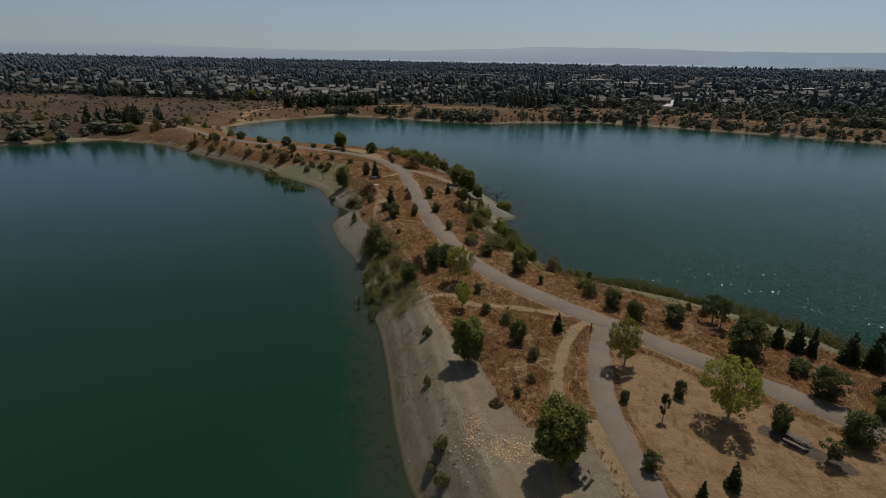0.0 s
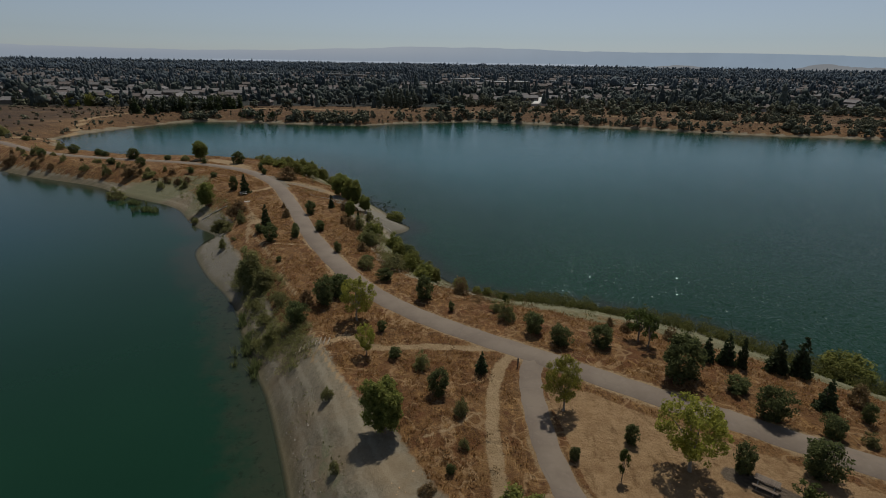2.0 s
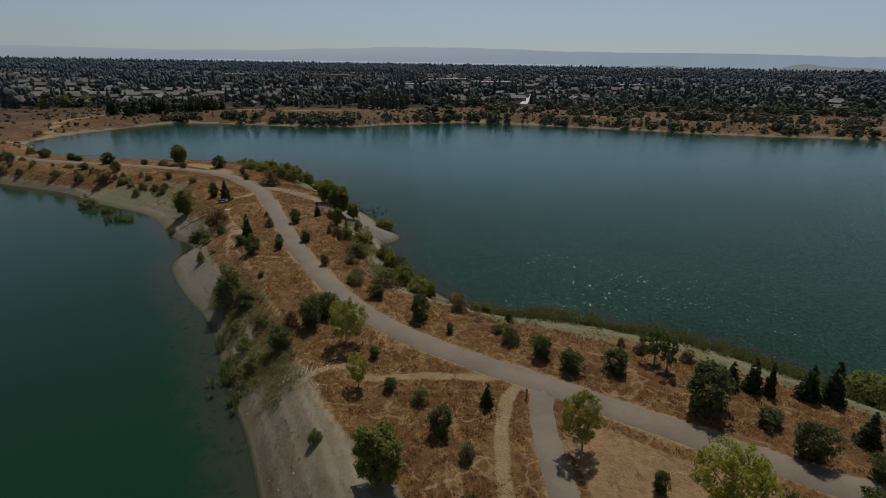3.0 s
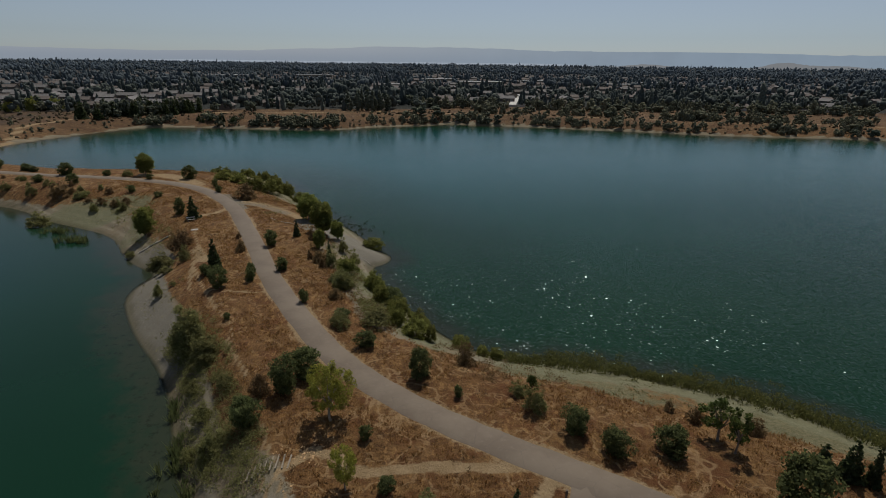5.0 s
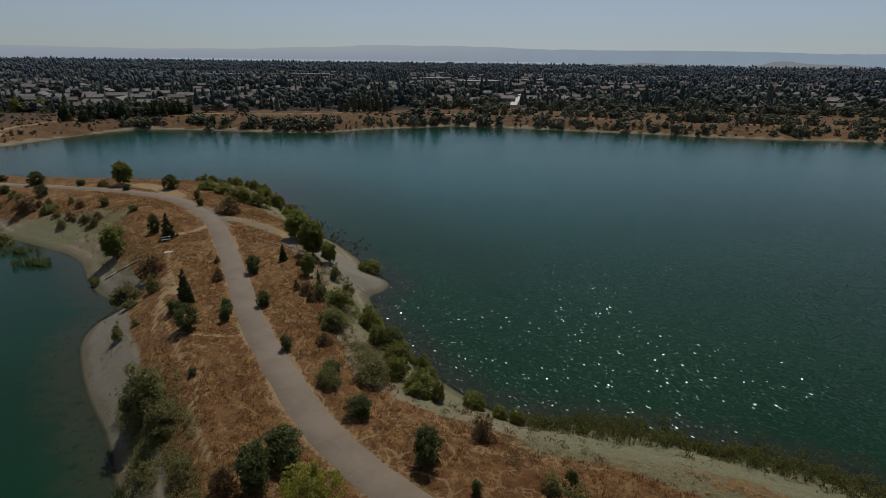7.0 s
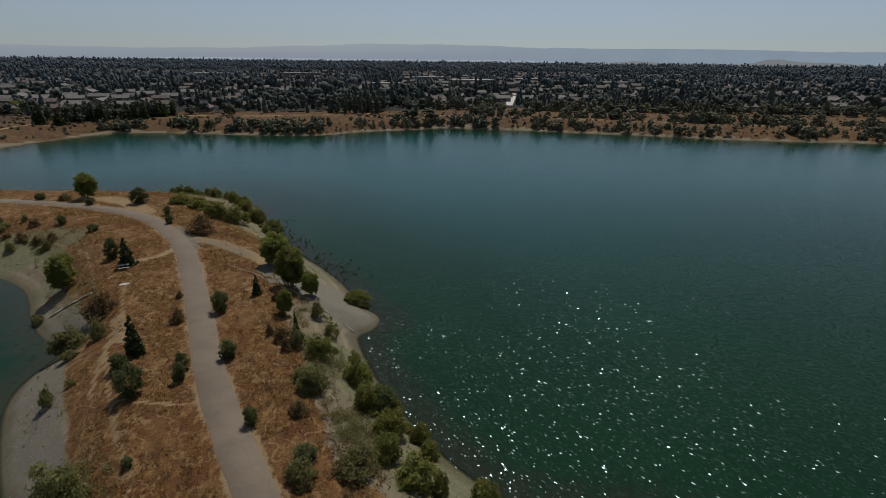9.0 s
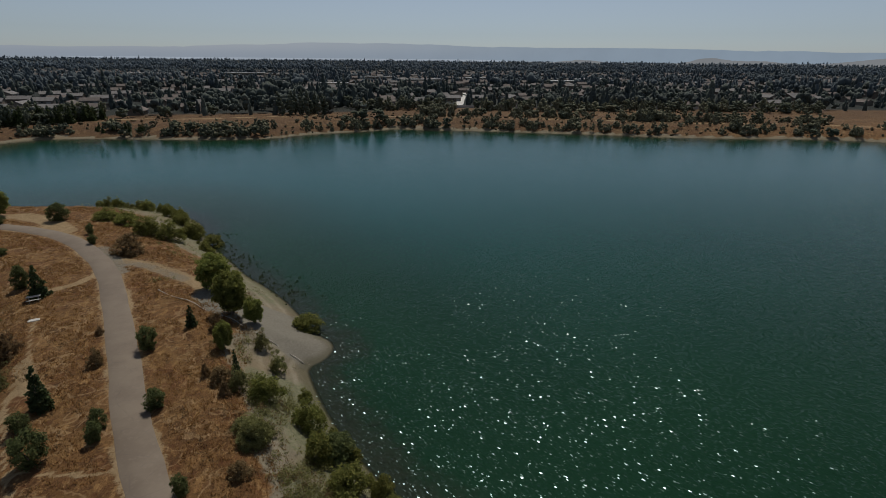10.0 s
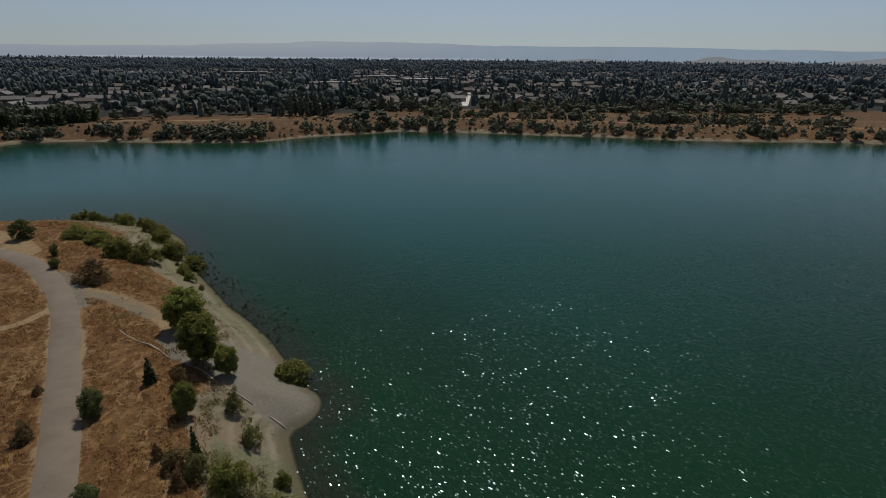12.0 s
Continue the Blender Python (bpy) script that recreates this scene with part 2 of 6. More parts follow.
def water_material(name, deep, chop, ripple, far_sheen, start, full, shallow):
    """Murky lake water: a greener body by the shore, the far sheen painted into its colour, weed beds in the shallows,
    a slow swell and short steep ripples in gusts.
    """
    m, t, b = nodes_of(name)
    n = t.nodes.new("ShaderNodeAttribute")
    n.attribute_name = "depth"
    far_tone = noise_tex(t, 0.02, 3, 0.5, "World")
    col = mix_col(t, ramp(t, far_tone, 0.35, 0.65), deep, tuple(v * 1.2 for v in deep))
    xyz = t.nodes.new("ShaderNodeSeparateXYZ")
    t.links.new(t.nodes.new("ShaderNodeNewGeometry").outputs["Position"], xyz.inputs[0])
    # Teal sheen of water seen at a low angle, painted in along y.
    col = mix_col(t, maths(t, "MULTIPLY", ramp(t, xyz.outputs[1], start, full), ramp(t, n.outputs["Fac"], 4.0, 50.0)), col, far_sheen)
    beds = noise_tex(t, 0.35, 5, 0.7, "World")
    patch = maths(t, "ADD", n.outputs["Fac"], maths(t, "MULTIPLY", maths(t, "SUBTRACT", beds, 0.5), 9))
    col = mix_col(t, maths(t, "MULTIPLY", ramp(t, patch, 7.5, 1.0), 0.85), col, shallow)
    weed = maths(t, "MULTIPLY", ramp(t, noise_tex(t, 0.9, 5, 0.75, "World"), 0.52, 0.66), ramp(t, patch, 9.0, 3.0))
    col = mix_col(t, maths(t, "MULTIPLY", weed, 0.6), col, (0.008, 0.011, 0.006))
    t.links.new(col, b.inputs["Base Color"])
    b.inputs["Roughness"].default_value, b.inputs["IOR"].default_value = 0.15, 1.19
    b.inputs["Specular Tint"].default_value = (0.61, 0.98, 0.99, 1)
    crests = turned(t, 63, (0.45, 1.0, 1.0))
    swell = maths(t, "ADD", noise_on(t, crests, 1.5, 1.5, 0.5), maths(t, "MULTIPLY", noise_tex(t, 0.4, 1, 0.5, "World"), 0.8))
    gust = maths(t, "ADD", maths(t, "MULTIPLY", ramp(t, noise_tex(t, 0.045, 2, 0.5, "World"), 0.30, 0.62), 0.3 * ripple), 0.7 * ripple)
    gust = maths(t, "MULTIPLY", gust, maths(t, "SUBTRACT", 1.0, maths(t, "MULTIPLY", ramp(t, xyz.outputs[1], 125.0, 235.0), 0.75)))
    wavelet = t.nodes.new("ShaderNodeTexVoronoi")
    wavelet.inputs["Scale"].default_value = 8.6
    t.links.new(crests, wavelet.inputs["Vector"])
    tilt = t.nodes.new("ShaderNodeSeparateColor")
    t.links.new(wavelet.outputs["Color"], tilt.inputs[0])
    facet = t.nodes.new("ShaderNodeCombineXYZ")
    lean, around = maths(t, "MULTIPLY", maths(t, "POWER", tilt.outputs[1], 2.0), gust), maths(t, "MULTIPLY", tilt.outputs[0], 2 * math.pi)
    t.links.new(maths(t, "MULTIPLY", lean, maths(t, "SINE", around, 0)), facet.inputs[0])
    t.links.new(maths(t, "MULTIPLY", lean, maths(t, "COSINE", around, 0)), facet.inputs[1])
    facet.inputs[2].default_value = 1.0
    unit = t.nodes.new("ShaderNodeVectorMath")
    unit.operation = "NORMALIZE"
    t.links.new(facet.outputs[0], unit.inputs[0])
    bump(t, b, maths(t, "MULTIPLY", swell, chop), 1.0, 1.0)
    t.links.new(unit.outputs[0], b.inputs["Normal"].links[0].from_node.inputs["Normal"])
    see = t.nodes.new("ShaderNodeBsdfTransparent")
    mx = t.nodes.new("ShaderNodeMixShader")
    t.links.new(ramp(t, n.outputs["Fac"], 0.02, 0.8), mx.inputs[0])
    t.links.new(see.outputs[0], mx.inputs[1])
    t.links.new(b.outputs[0], mx.inputs[2])
    t.links.new(mx.outputs[0], t.nodes["Material Output"].inputs[0])
    return m


def asphalt_material():
    m, t, b = nodes_of("worn_asphalt")
    broad, mid, grain = noise_tex(t, 0.22, 4, 0.6, "World"), noise_tex(t, 1.6, 5, 0.7, "World"), noise_tex(t, 25, 3, 0.7, "World")
    col = mix_col(t, ramp(t, broad, 0.35, 0.65), (0.132, 0.099, 0.069), (0.164, 0.127, 0.090))
    col = mix_col(t, maths(t, "MULTIPLY", ramp(t, mid, 0.5, 0.75), 0.5), col, (0.190, 0.151, 0.115))
    col = mix_col(t, maths(t, "MULTIPLY", ramp(t, grain, 0.5, 0.8), 0.4), col, (0.09, 0.08, 0.075))
    v = t.nodes.new("ShaderNodeTexVoronoi")
    v.feature = "DISTANCE_TO_EDGE"
    v.inputs["Scale"].default_value = 0.35
    geo = t.nodes.new("ShaderNodeNewGeometry")
    t.links.new(geo.outputs["Position"], v.inputs["Vector"])
    crack = maths(t, "MULTIPLY", ramp(t, v.outputs["Distance"], 0.03, 0.0), ramp(t, mid, 0.4, 0.6))
    col = mix_col(t, maths(t, "MULTIPLY", crack, 0.22), col, (0.06, 0.05, 0.045))
    t.links.new(col, b.inputs["Base Color"])
    b.inputs["Roughness"].default_value = 0.85
    bump(t, b, grain, 0.3, 0.01)
    return m


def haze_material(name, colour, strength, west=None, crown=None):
    """Glowing backdrop with the haze painted into its colour; west and crown: its colour to the west and towards the
    top.
    """
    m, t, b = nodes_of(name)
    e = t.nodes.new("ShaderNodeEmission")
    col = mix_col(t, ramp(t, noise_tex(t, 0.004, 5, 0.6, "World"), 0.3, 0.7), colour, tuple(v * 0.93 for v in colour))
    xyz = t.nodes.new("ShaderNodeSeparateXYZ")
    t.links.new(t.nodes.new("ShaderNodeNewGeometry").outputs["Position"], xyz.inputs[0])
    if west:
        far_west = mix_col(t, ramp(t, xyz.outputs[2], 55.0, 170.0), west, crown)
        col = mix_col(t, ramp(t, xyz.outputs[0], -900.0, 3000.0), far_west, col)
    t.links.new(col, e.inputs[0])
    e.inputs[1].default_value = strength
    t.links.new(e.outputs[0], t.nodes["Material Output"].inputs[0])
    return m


GROUND, ASPHALT = ground_material(), asphalt_material()
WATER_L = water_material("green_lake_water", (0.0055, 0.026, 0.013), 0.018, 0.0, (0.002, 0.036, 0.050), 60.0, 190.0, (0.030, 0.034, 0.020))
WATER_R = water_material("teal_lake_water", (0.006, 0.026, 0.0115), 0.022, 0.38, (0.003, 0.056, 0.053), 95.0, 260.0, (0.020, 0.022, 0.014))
BARK = plain("grey_bark", (0.16, 0.12, 0.085), (0.26, 0.21, 0.16), 3, 0.9, 0.6, 0.03)
PALE_BARK = plain("pale_bark", (0.34, 0.29, 0.22), (0.22, 0.18, 0.13), 3, 0.85, 0.5, 0.02)
SYC_LEAF = foliage("yellow_green_leaves", (0.190, 0.196, 0.034), (0.390, 0.368, 0.080), 0.75, 0.55)
COT_LEAF = foliage("green_leaves", (0.150, 0.172, 0.044), (0.295, 0.300, 0.084), 0.85, 0.55)
OAK_LEAF = foliage("dark_oak_leaves", (0.080, 0.096, 0.038), (0.155, 0.170, 0.064), 0.85, 0.5)
CON_LEAF = foliage("dark_needles", (0.038, 0.052, 0.022), (0.084, 0.102, 0.040), 0.7, 0.35)
SHR_LEAF = foliage("grey_green_leaves", (0.148, 0.146, 0.056), (0.270, 0.254, 0.106), 0.9, 0.55)
DRY_LEAF = foliage("dry_brown_leaves", (0.130, 0.086, 0.044), (0.250, 0.172, 0.086), 0.85, 0.5)
YNG_LEAF = foliage("young_green_leaves", (0.050, 0.068, 0.018), (0.115, 0.135, 0.034), 0.7, 0.4)
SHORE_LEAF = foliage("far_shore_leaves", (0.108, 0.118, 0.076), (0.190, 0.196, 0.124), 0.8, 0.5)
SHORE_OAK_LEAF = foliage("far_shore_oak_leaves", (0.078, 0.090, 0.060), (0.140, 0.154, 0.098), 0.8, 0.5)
WIL_LEAF = foliage("willow_leaves", (0.120, 0.132, 0.034), (0.255, 0.245, 0.070), 0.8, 0.52)
REED_LEAF = foliage("reed_leaves", (0.088, 0.098, 0.028), (0.180, 0.178, 0.056), 0.75, 0.48)
GRASS_DRY = foliage("dry_grass_blades", (0.200, 0.100, 0.036), (0.400, 0.245, 0.100), 0.85, 0.5)
WEED = foliage("beach_weed_leaves", (0.140, 0.138, 0.052), (0.270, 0.244, 0.110), 0.85, 0.5)
WOOD = plain("weathered_timber", (0.17, 0.13, 0.095), (0.12, 0.09, 0.065), 5, 0.85, 0.4, 0.01)
PALE_WOOD = plain("bleached_timber", (0.50, 0.46, 0.39), (0.38, 0.34, 0.28), 4, 0.8, 0.4, 0.01)
CONCRETE = plain("pale_concrete", (0.52, 0.49, 0.44), (0.42, 0.40, 0.36), 3, 0.85, 0.3, 0.01)
STONE = plain("shore_stone", (0.30, 0.26, 0.20), (0.20, 0.18, 0.145), 2, 0.9, 0.5, 0.03, island=0.5)
CHIPS = plain("pale_broken_rubble", (0.52, 0.34, 0.17), (0.38, 0.24, 0.12), 2, 0.9, 0.5, 0.03, island=0.5)
METAL = plain("dull_steel", (0.30, 0.30, 0.29), (0.22, 0.215, 0.21), 6, 0.45, 0.1, 0.005, metal=0.9)
ROOF_A = plain("brown_shingle_roof", (0.098, 0.078, 0.068), (0.145, 0.117, 0.100), 0.6, 0.9, 0.5, 0.05)
ROOF_B = plain("grey_shingle_roof", (0.122, 0.113, 0.107), (0.182, 0.168, 0.158), 0.6, 0.9, 0.5, 0.05)
ROOF_W = plain("white_flat_roof", (0.36, 0.35, 0.33), (0.27, 0.265, 0.255), 0.2, 0.8, 0.2, 0.02)
STUCCO = plain("cream_stucco", (0.22, 0.185, 0.145), (0.17, 0.14, 0.11), 0.8, 0.9, 0.3, 0.02)
STUCCO_B = plain("tan_stucco", (0.17, 0.13, 0.095), (0.135, 0.10, 0.075), 0.8, 0.9, 0.3, 0.02)
GLASS = plain("dark_window_glass", (0.03, 0.035, 0.04), (0.05, 0.055, 0.06), 0.6, 0.12, 0)
PAINT = plain("white_door_paint", (0.36, 0.34, 0.31), (0.30, 0.28, 0.26), 1, 0.6, 0.1, 0.01)
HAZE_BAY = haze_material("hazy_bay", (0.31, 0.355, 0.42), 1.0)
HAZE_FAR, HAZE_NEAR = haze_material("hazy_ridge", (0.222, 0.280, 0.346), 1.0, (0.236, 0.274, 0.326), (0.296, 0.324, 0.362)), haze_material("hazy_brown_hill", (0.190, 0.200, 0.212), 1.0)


# ---- the plan: shores, crest of the bank, roads and paths (metres) ----
LEFT_SHORE_A = [(10, -30), (19, 0), (17.5, 18), (13.5, 32), (9.5, 41.4), (8.2, 43.4), (6.2, 48.7), (4.8, 52.3), (3.6, 56.4), (2.1, 61.1), (0.3, 66.5),
                (-1.7, 71.9), (-4.2, 77.1), (-6.7, 82.5), (-8.3, 87.3), (-10.4, 93.1), (-12.6, 97.7), (-15.2, 102.3), (-17.8, 106.0), (-20.8, 110.8),
                (-24.2, 117.2), (-26.5, 122.4), (-27.1, 126.7), (-26.4, 130.9), (-25.7, 133.9), (-28.1, 136.8), (-31.7, 140.1)]
LEFT_SHORE_B = [(-35.9, 146.1), (-39.0, 152.1), (-42.1, 157.3), (-47.2, 162.6), (-53.1, 166.6), (-59.3, 170.9), (-65.8, 175.3), (-75.3, 185.6),
                (-88.5, 193.1), (-101.8, 200.2), (-117.7, 210.5), (-133.3, 222.7), (-143.0, 229.0), (-158.1, 230.5), (-176.2, 235.4), (-181.8, 227.9),
                (-190.6, 221.7), (-196.4, 212.9), (-204.6, 207.3), (-240, 195), (-300, 150), (-330, 50), (-300, -150), (-120, -260), (0, -160)]
RIGHT_SHORE_A = [(330, -150), (250, -70), (160, 0), (120, 28), (95, 46), (80, 58), (69.3, 68.2), (63.8, 76.6), (58.5, 82.9), (54.0, 86.1), (48.8, 89.3), (42.9, 92.3),
                 (36.7, 95.2), (30.0, 96.4), (26.6, 98.9), (24.4, 101.6), (21.8, 105.4), (19.6, 109.8), (17.5, 114.9), (15.9, 119.4), (14.5, 124.4),
                 (13.4, 129.6), (12.9, 133.4), (15.4, 134.9), (16.7, 137.3), (16.4, 139.7), (15.1, 141.2), (12.2, 148.7), (9.7, 155.7), (5.9, 163.1)]
RIGHT_SHORE_B = [(2.8, 168.0), (-0.5, 175.8), (-5.5, 186.6), (-9.0, 195.4), (-9.9, 204.1), (-15.0, 213.6), (-21.8, 221.7), (-31.0, 226.5), (-41.5, 228.5),
                 (-58, 227), (-75, 228), (-95, 234), (-115, 246), (-132, 264), (-141, 283), (-150, 294), (-148, 312), (-141, 332), (-131, 354)]
FAR_SHORE = [(-119, 376), (-96.7, 382.0), (-63.3, 372.3), (-30.8, 363.0), (0.6, 361.7), (16.7, 375.1), (51.7, 383.0), (71.0, 392.0), (87.3, 381.8),
             (120.8, 371.4), (150.9, 355.6), (180.5, 343.3), (205.7, 326.8), (247.4, 312.8), (276.8, 306.6), (310, 290), (360, 240), (400, 120), (390, 0), (330, -60)]
LEFT_LAKE = LEFT_SHORE_A + LEFT_SHORE_B
RIGHT_LAKE = RIGHT_SHORE_A + RIGHT_SHORE_B + FAR_SHORE
CREST = [(21.5, 20), (16.5, 37.7), (13.6, 45.9), (11.6, 52.1), (9.6, 57.5), (7.6, 62.6), (5.6, 68.0), (3.2, 79.9), (0.5, 86.8), (-2.8, 94.6), (-6.0, 103.0),
         (-9.5, 111.8), (-13.2, 120.5), (-18.1, 134.1), (-26.4, 152.6), (-38.5, 177.5), (-51.2, 184.9), (-67.8, 191.8), (-85.5, 199.1), (-112, 216), (-150, 246),
         (-146, 258), (-110, 232), (-85, 219), (-57.2, 215.5), (-44.3, 211.3), (-35.6, 204.1), (-26.1, 192.3), (-16.5, 175.9), (-6.0, 163.8), (-2.4, 149.7),
         (0.3, 137.0), (3.5, 123.1), (6.3, 111.3), (8.1, 102.3), (12.5, 95.5), (18.4, 89.5), (24.0, 84.5), (31.0, 79.5), (38, 74.5), (46, 69.5), (56, 62), (66, 50), (80, 42), (110, 14), (160, -30), (240, -110), (130, -200), (25, -110), (22, -30)]
ROAD = [(230, -130), (150, -50), (100, 8), (80, 29), (66, 41), (57, 47.6), (49.8, 53.0), (46.0, 56.2), (41.6, 59.6), (36.7, 63.7), (31.0, 68.7), (24.4, 74.0), (20.0, 77.8), (15.8, 81.9), (11.4, 87.2), (7.6, 93.2),
        (4.4, 100.1), (1.0, 107.9), (-3.3, 118.9), (-7.3, 132.2), (-13.5, 150.8), (-17.4, 162.0), (-22.8, 172.8), (-30.6, 184.4), (-39.8, 192.2), (-48.8, 197.2), (-57.7, 201.1),
        (-66.5, 203.8), (-80.3, 207.5), (-93.0, 212.2), (-105.8, 217.8), (-119.1, 226.8), (-133.6, 239.6), (-146.0, 250.1), (-160, 259), (-185, 268)]
BRANCH = [(30.0, 70.2), (28.2, 66.9), (27.3, 62.5), (26.9, 58.6), (26.5, 54.0), (26.7, 49.2), (27.3, 45.3), (28.1, 41.8), (28.8, 38.5), (31, 30), (36, 18), (46, 0), (62, -30), (90, -80)]
CREST_Z = 4.9


def seg_dist(px, py, line, closed=False):
    """Distance from points to a polyline."""
    a = np.array(line, float)
    b = np.roll(a, -1, 0)
    if not closed:
        a, b = a[:-1], b[:-1]
    best = np.full(px.shape, 1e9)
    for (ax, ay), (bx, by) in zip(a, b):
        dx, dy = bx - ax, by - ay
        f = np.clip(((px - ax) * dx + (py - ay) * dy) / (dx * dx + dy * dy + 1e-9), 0, 1)
        best = np.minimum(best, (px - ax - f * dx) ** 2 + (py - ay - f * dy) ** 2)
    return np.sqrt(best)


def inside(px, py, poly):
    a = np.array(poly, float)
    b = np.roll(a, -1, 0)
    odd = np.zeros(px.shape, bool)
    for (ax, ay), (bx, by) in zip(a, b):
        cross = (ay > py) != (by > py)
        odd ^= cross & (px < (bx - ax) * (py - ay) / (by - ay + 1e-12) + ax)
    return odd


def smooth(v, lo, hi):
    f = np.clip((v - lo) / (hi - lo), 0, 1)
    return f * f * (3 - 2 * f)


def fine(line, closed=False, rounds=2):
    """Corner-cut polyline."""
    p = np.array(line, float)
    for _ in range(rounds):
        q = np.roll(p, -1, 0)
        out = np.stack([p * 0.75 + q * 0.25, p * 0.25 + q * 0.75], 1).reshape(-1, 2)
        if not closed:
            out = np.concatenate([p[:1], out[:-2][0:], p[-1:]])
        p = out
    return p


LEFT_FINE, RIGHT_FINE = fine(LEFT_LAKE, True, 1), fine(RIGHT_LAKE, True, 1)


def wobble(px, py, k):
    """Cheap smooth noise, about -1 to 1."""
    return (np.sin(px * k + 1.3 * np.sin(py * k * 0.7 + 0.5)) + np.sin(py * k * 1.1 + 1.7 * np.sin(px * k * 0.6 + 2.0)) + np.sin((px + py) * k * 0.47 + 0.8)) / 3


def terrain(px, py):
    """Height, way up the bank (0 at the shore, 1 on the crest) and distance from the shore, of points of the ground."""
    px, py = np.asarray(px, float), np.asarray(py, float)
    d = np.minimum(seg_dist(px, py, LEFT_FINE, True), seg_dist(px, py, RIGHT_FINE, True))
    wet = inside(px, py, LEFT_FINE) | inside(px, py, RIGHT_FINE)
    dc = np.where(inside(px, py, CREST), 0, seg_dist(px, py, CREST, True))
    dc = np.minimum(dc, np.maximum(0, 24 - d))
    r = d / (d + dc + 1e-6)
    z = CREST_Z * (0.55 * np.sin(r * math.pi / 2) + 0.45 * r)
    flat = np.minimum(seg_dist(px, py, ROAD) - 2.4, seg_dist(px, py, BRANCH) - 1.9)
    lumps = 0.10 * wobble(px, py, 0.9) + 0.16 * wobble(px + 40, py, 0.31) + 0.07 * wobble(px, py + 9, 2.3) + 0.05 * wobble(px + 5, py, 4.1)
    z = z + lumps * smooth(flat, 0.2, 2.5) * smooth(d, 0.3, 3)
    keep = 1 - smooth(flat, 0, 1.8)
    z = z * (1 - keep) + CREST_Z * keep
    z = z + 0.0118 * np.maximum(np.hypot(px, py) - 1700, 0)
    z = np.where(wet, -np.minimum(0.22 * d, 4.0) - 0.02, z)
    return z, np.where(wet, 0, r), np.where(wet, -d, d)

# ---- plants: x, y, height, width ----
SYCAMORES_A = [(37.9, 50.4, 6.4, 6.3), (29.7, 59.2, 5.4, 4.2), (8.4, 80.0, 5.5, 5.2), (10.0, 71.1, 3.8, 2.7), (-52.1, 205.7, 7.3, 5.9)]
COTTONWOODS_A = [(12.2, 57.3, 6.3, 4.7), (21.5, 42.1, 7.0, 5.6), (-0.0, 153.0, 6.8, 6.0), (3.5, 143.6, 7.5, 6.0), (6.7, 141.3, 4.3, 3.3), (3.7, 132.6, 4.4, 2.6), (-33.2, 150.8, 6.7, 5.5)]
LIVE_OAKS_A = [(17.6, 63.2, 3.2, 2.5), (17.8, 51.8, 1.1, 0.9), (13.1, 70.4, 1.4, 1.7), (11.7, 77.0, 1.6, 1.3), (28.6, 52.4, 1.5, 1.1), (34.4, 54.0, 2.1, 1.6), (29.1, 42.6, 2.1, 1.7), (42.1, 49.7, 3.1, 2.2), (48.7, 48.5, 3.6, 3.6), (49.9, 56.7, 3.8, 3.6), (48.9, 61.1, 1.8, 3.0), (43.7, 63.5, 5.5, 5.1), (30.5, 75.5, 2.9, 2.9), (33.4, 72.1, 2.9, 3.0), (38.1, 72.3, 3.0, 3.3), (-240.5, 253.4, 3.5, 5.8), (-140.4, 259.6, 2.3, 4.0), (-108.1, 214.9, 2.8, 3.3), (-100.7, 221.3, 3.4, 4.8), (-90.6, 216.3, 2.4, 2.4), (-86.7, 214.2, 1.8, 2.8), (53.3, 53.8, 2.4, 2.5)]
LIVE_OAKS_B = [(58.7, 55.3, 2.4, 1.4), (17.4, 86.1, 3.8, 3.0), (11.7, 93.8, 2.2, 2.8), (3.3, 107.8, 2.1, 1.7), (-1.4, 121.4, 2.3, 2.4), (-5.4, 134.1, 3.3, 2.7), (21.1, 82.3, 1.6, 1.0), (15.7, 112.7, 3.2, 3.7), (-25.1, 180.0, 2.0, 2.0), (-27.9, 186.9, 2.4, 1.8), (-37.3, 199.6, 4.2, 4.5), (-48.5, 198.8, 1.9, 2.2), (-62.7, 205.7, 1.9, 2.6), (-74.7, 208.4, 3.9, 4.9), (-66.3, 193.1, 3.3, 3.3), (-77.7, 198.1, 2.1, 3.4), (-89.5, 216.1, 2.0, 3.7), (-47.6, 182.3, 2.1, 2.4), (-38.9, 176.2, 1.5, 2.6), (-28.3, 159.0, 4.0, 2.7), (-9.7, 114.4, 3.8, 3.2), (-13.0, 120.2, 1.9, 2.4)]
LIVE_OAKS_C = [(-5.7, 117.1, 2.3, 1.7), (-6.3, 103.5, 1.0, 1.1), (3.4, 85.5, 4.5, 3.4), (5.6, 87.7, 3.6, 4.1), (0.6, 81.7, 3.3, 3.3), (8.6, 102.1, 1.3, 2.5), (-6.0, 118.4, 2.5, 1.7)]
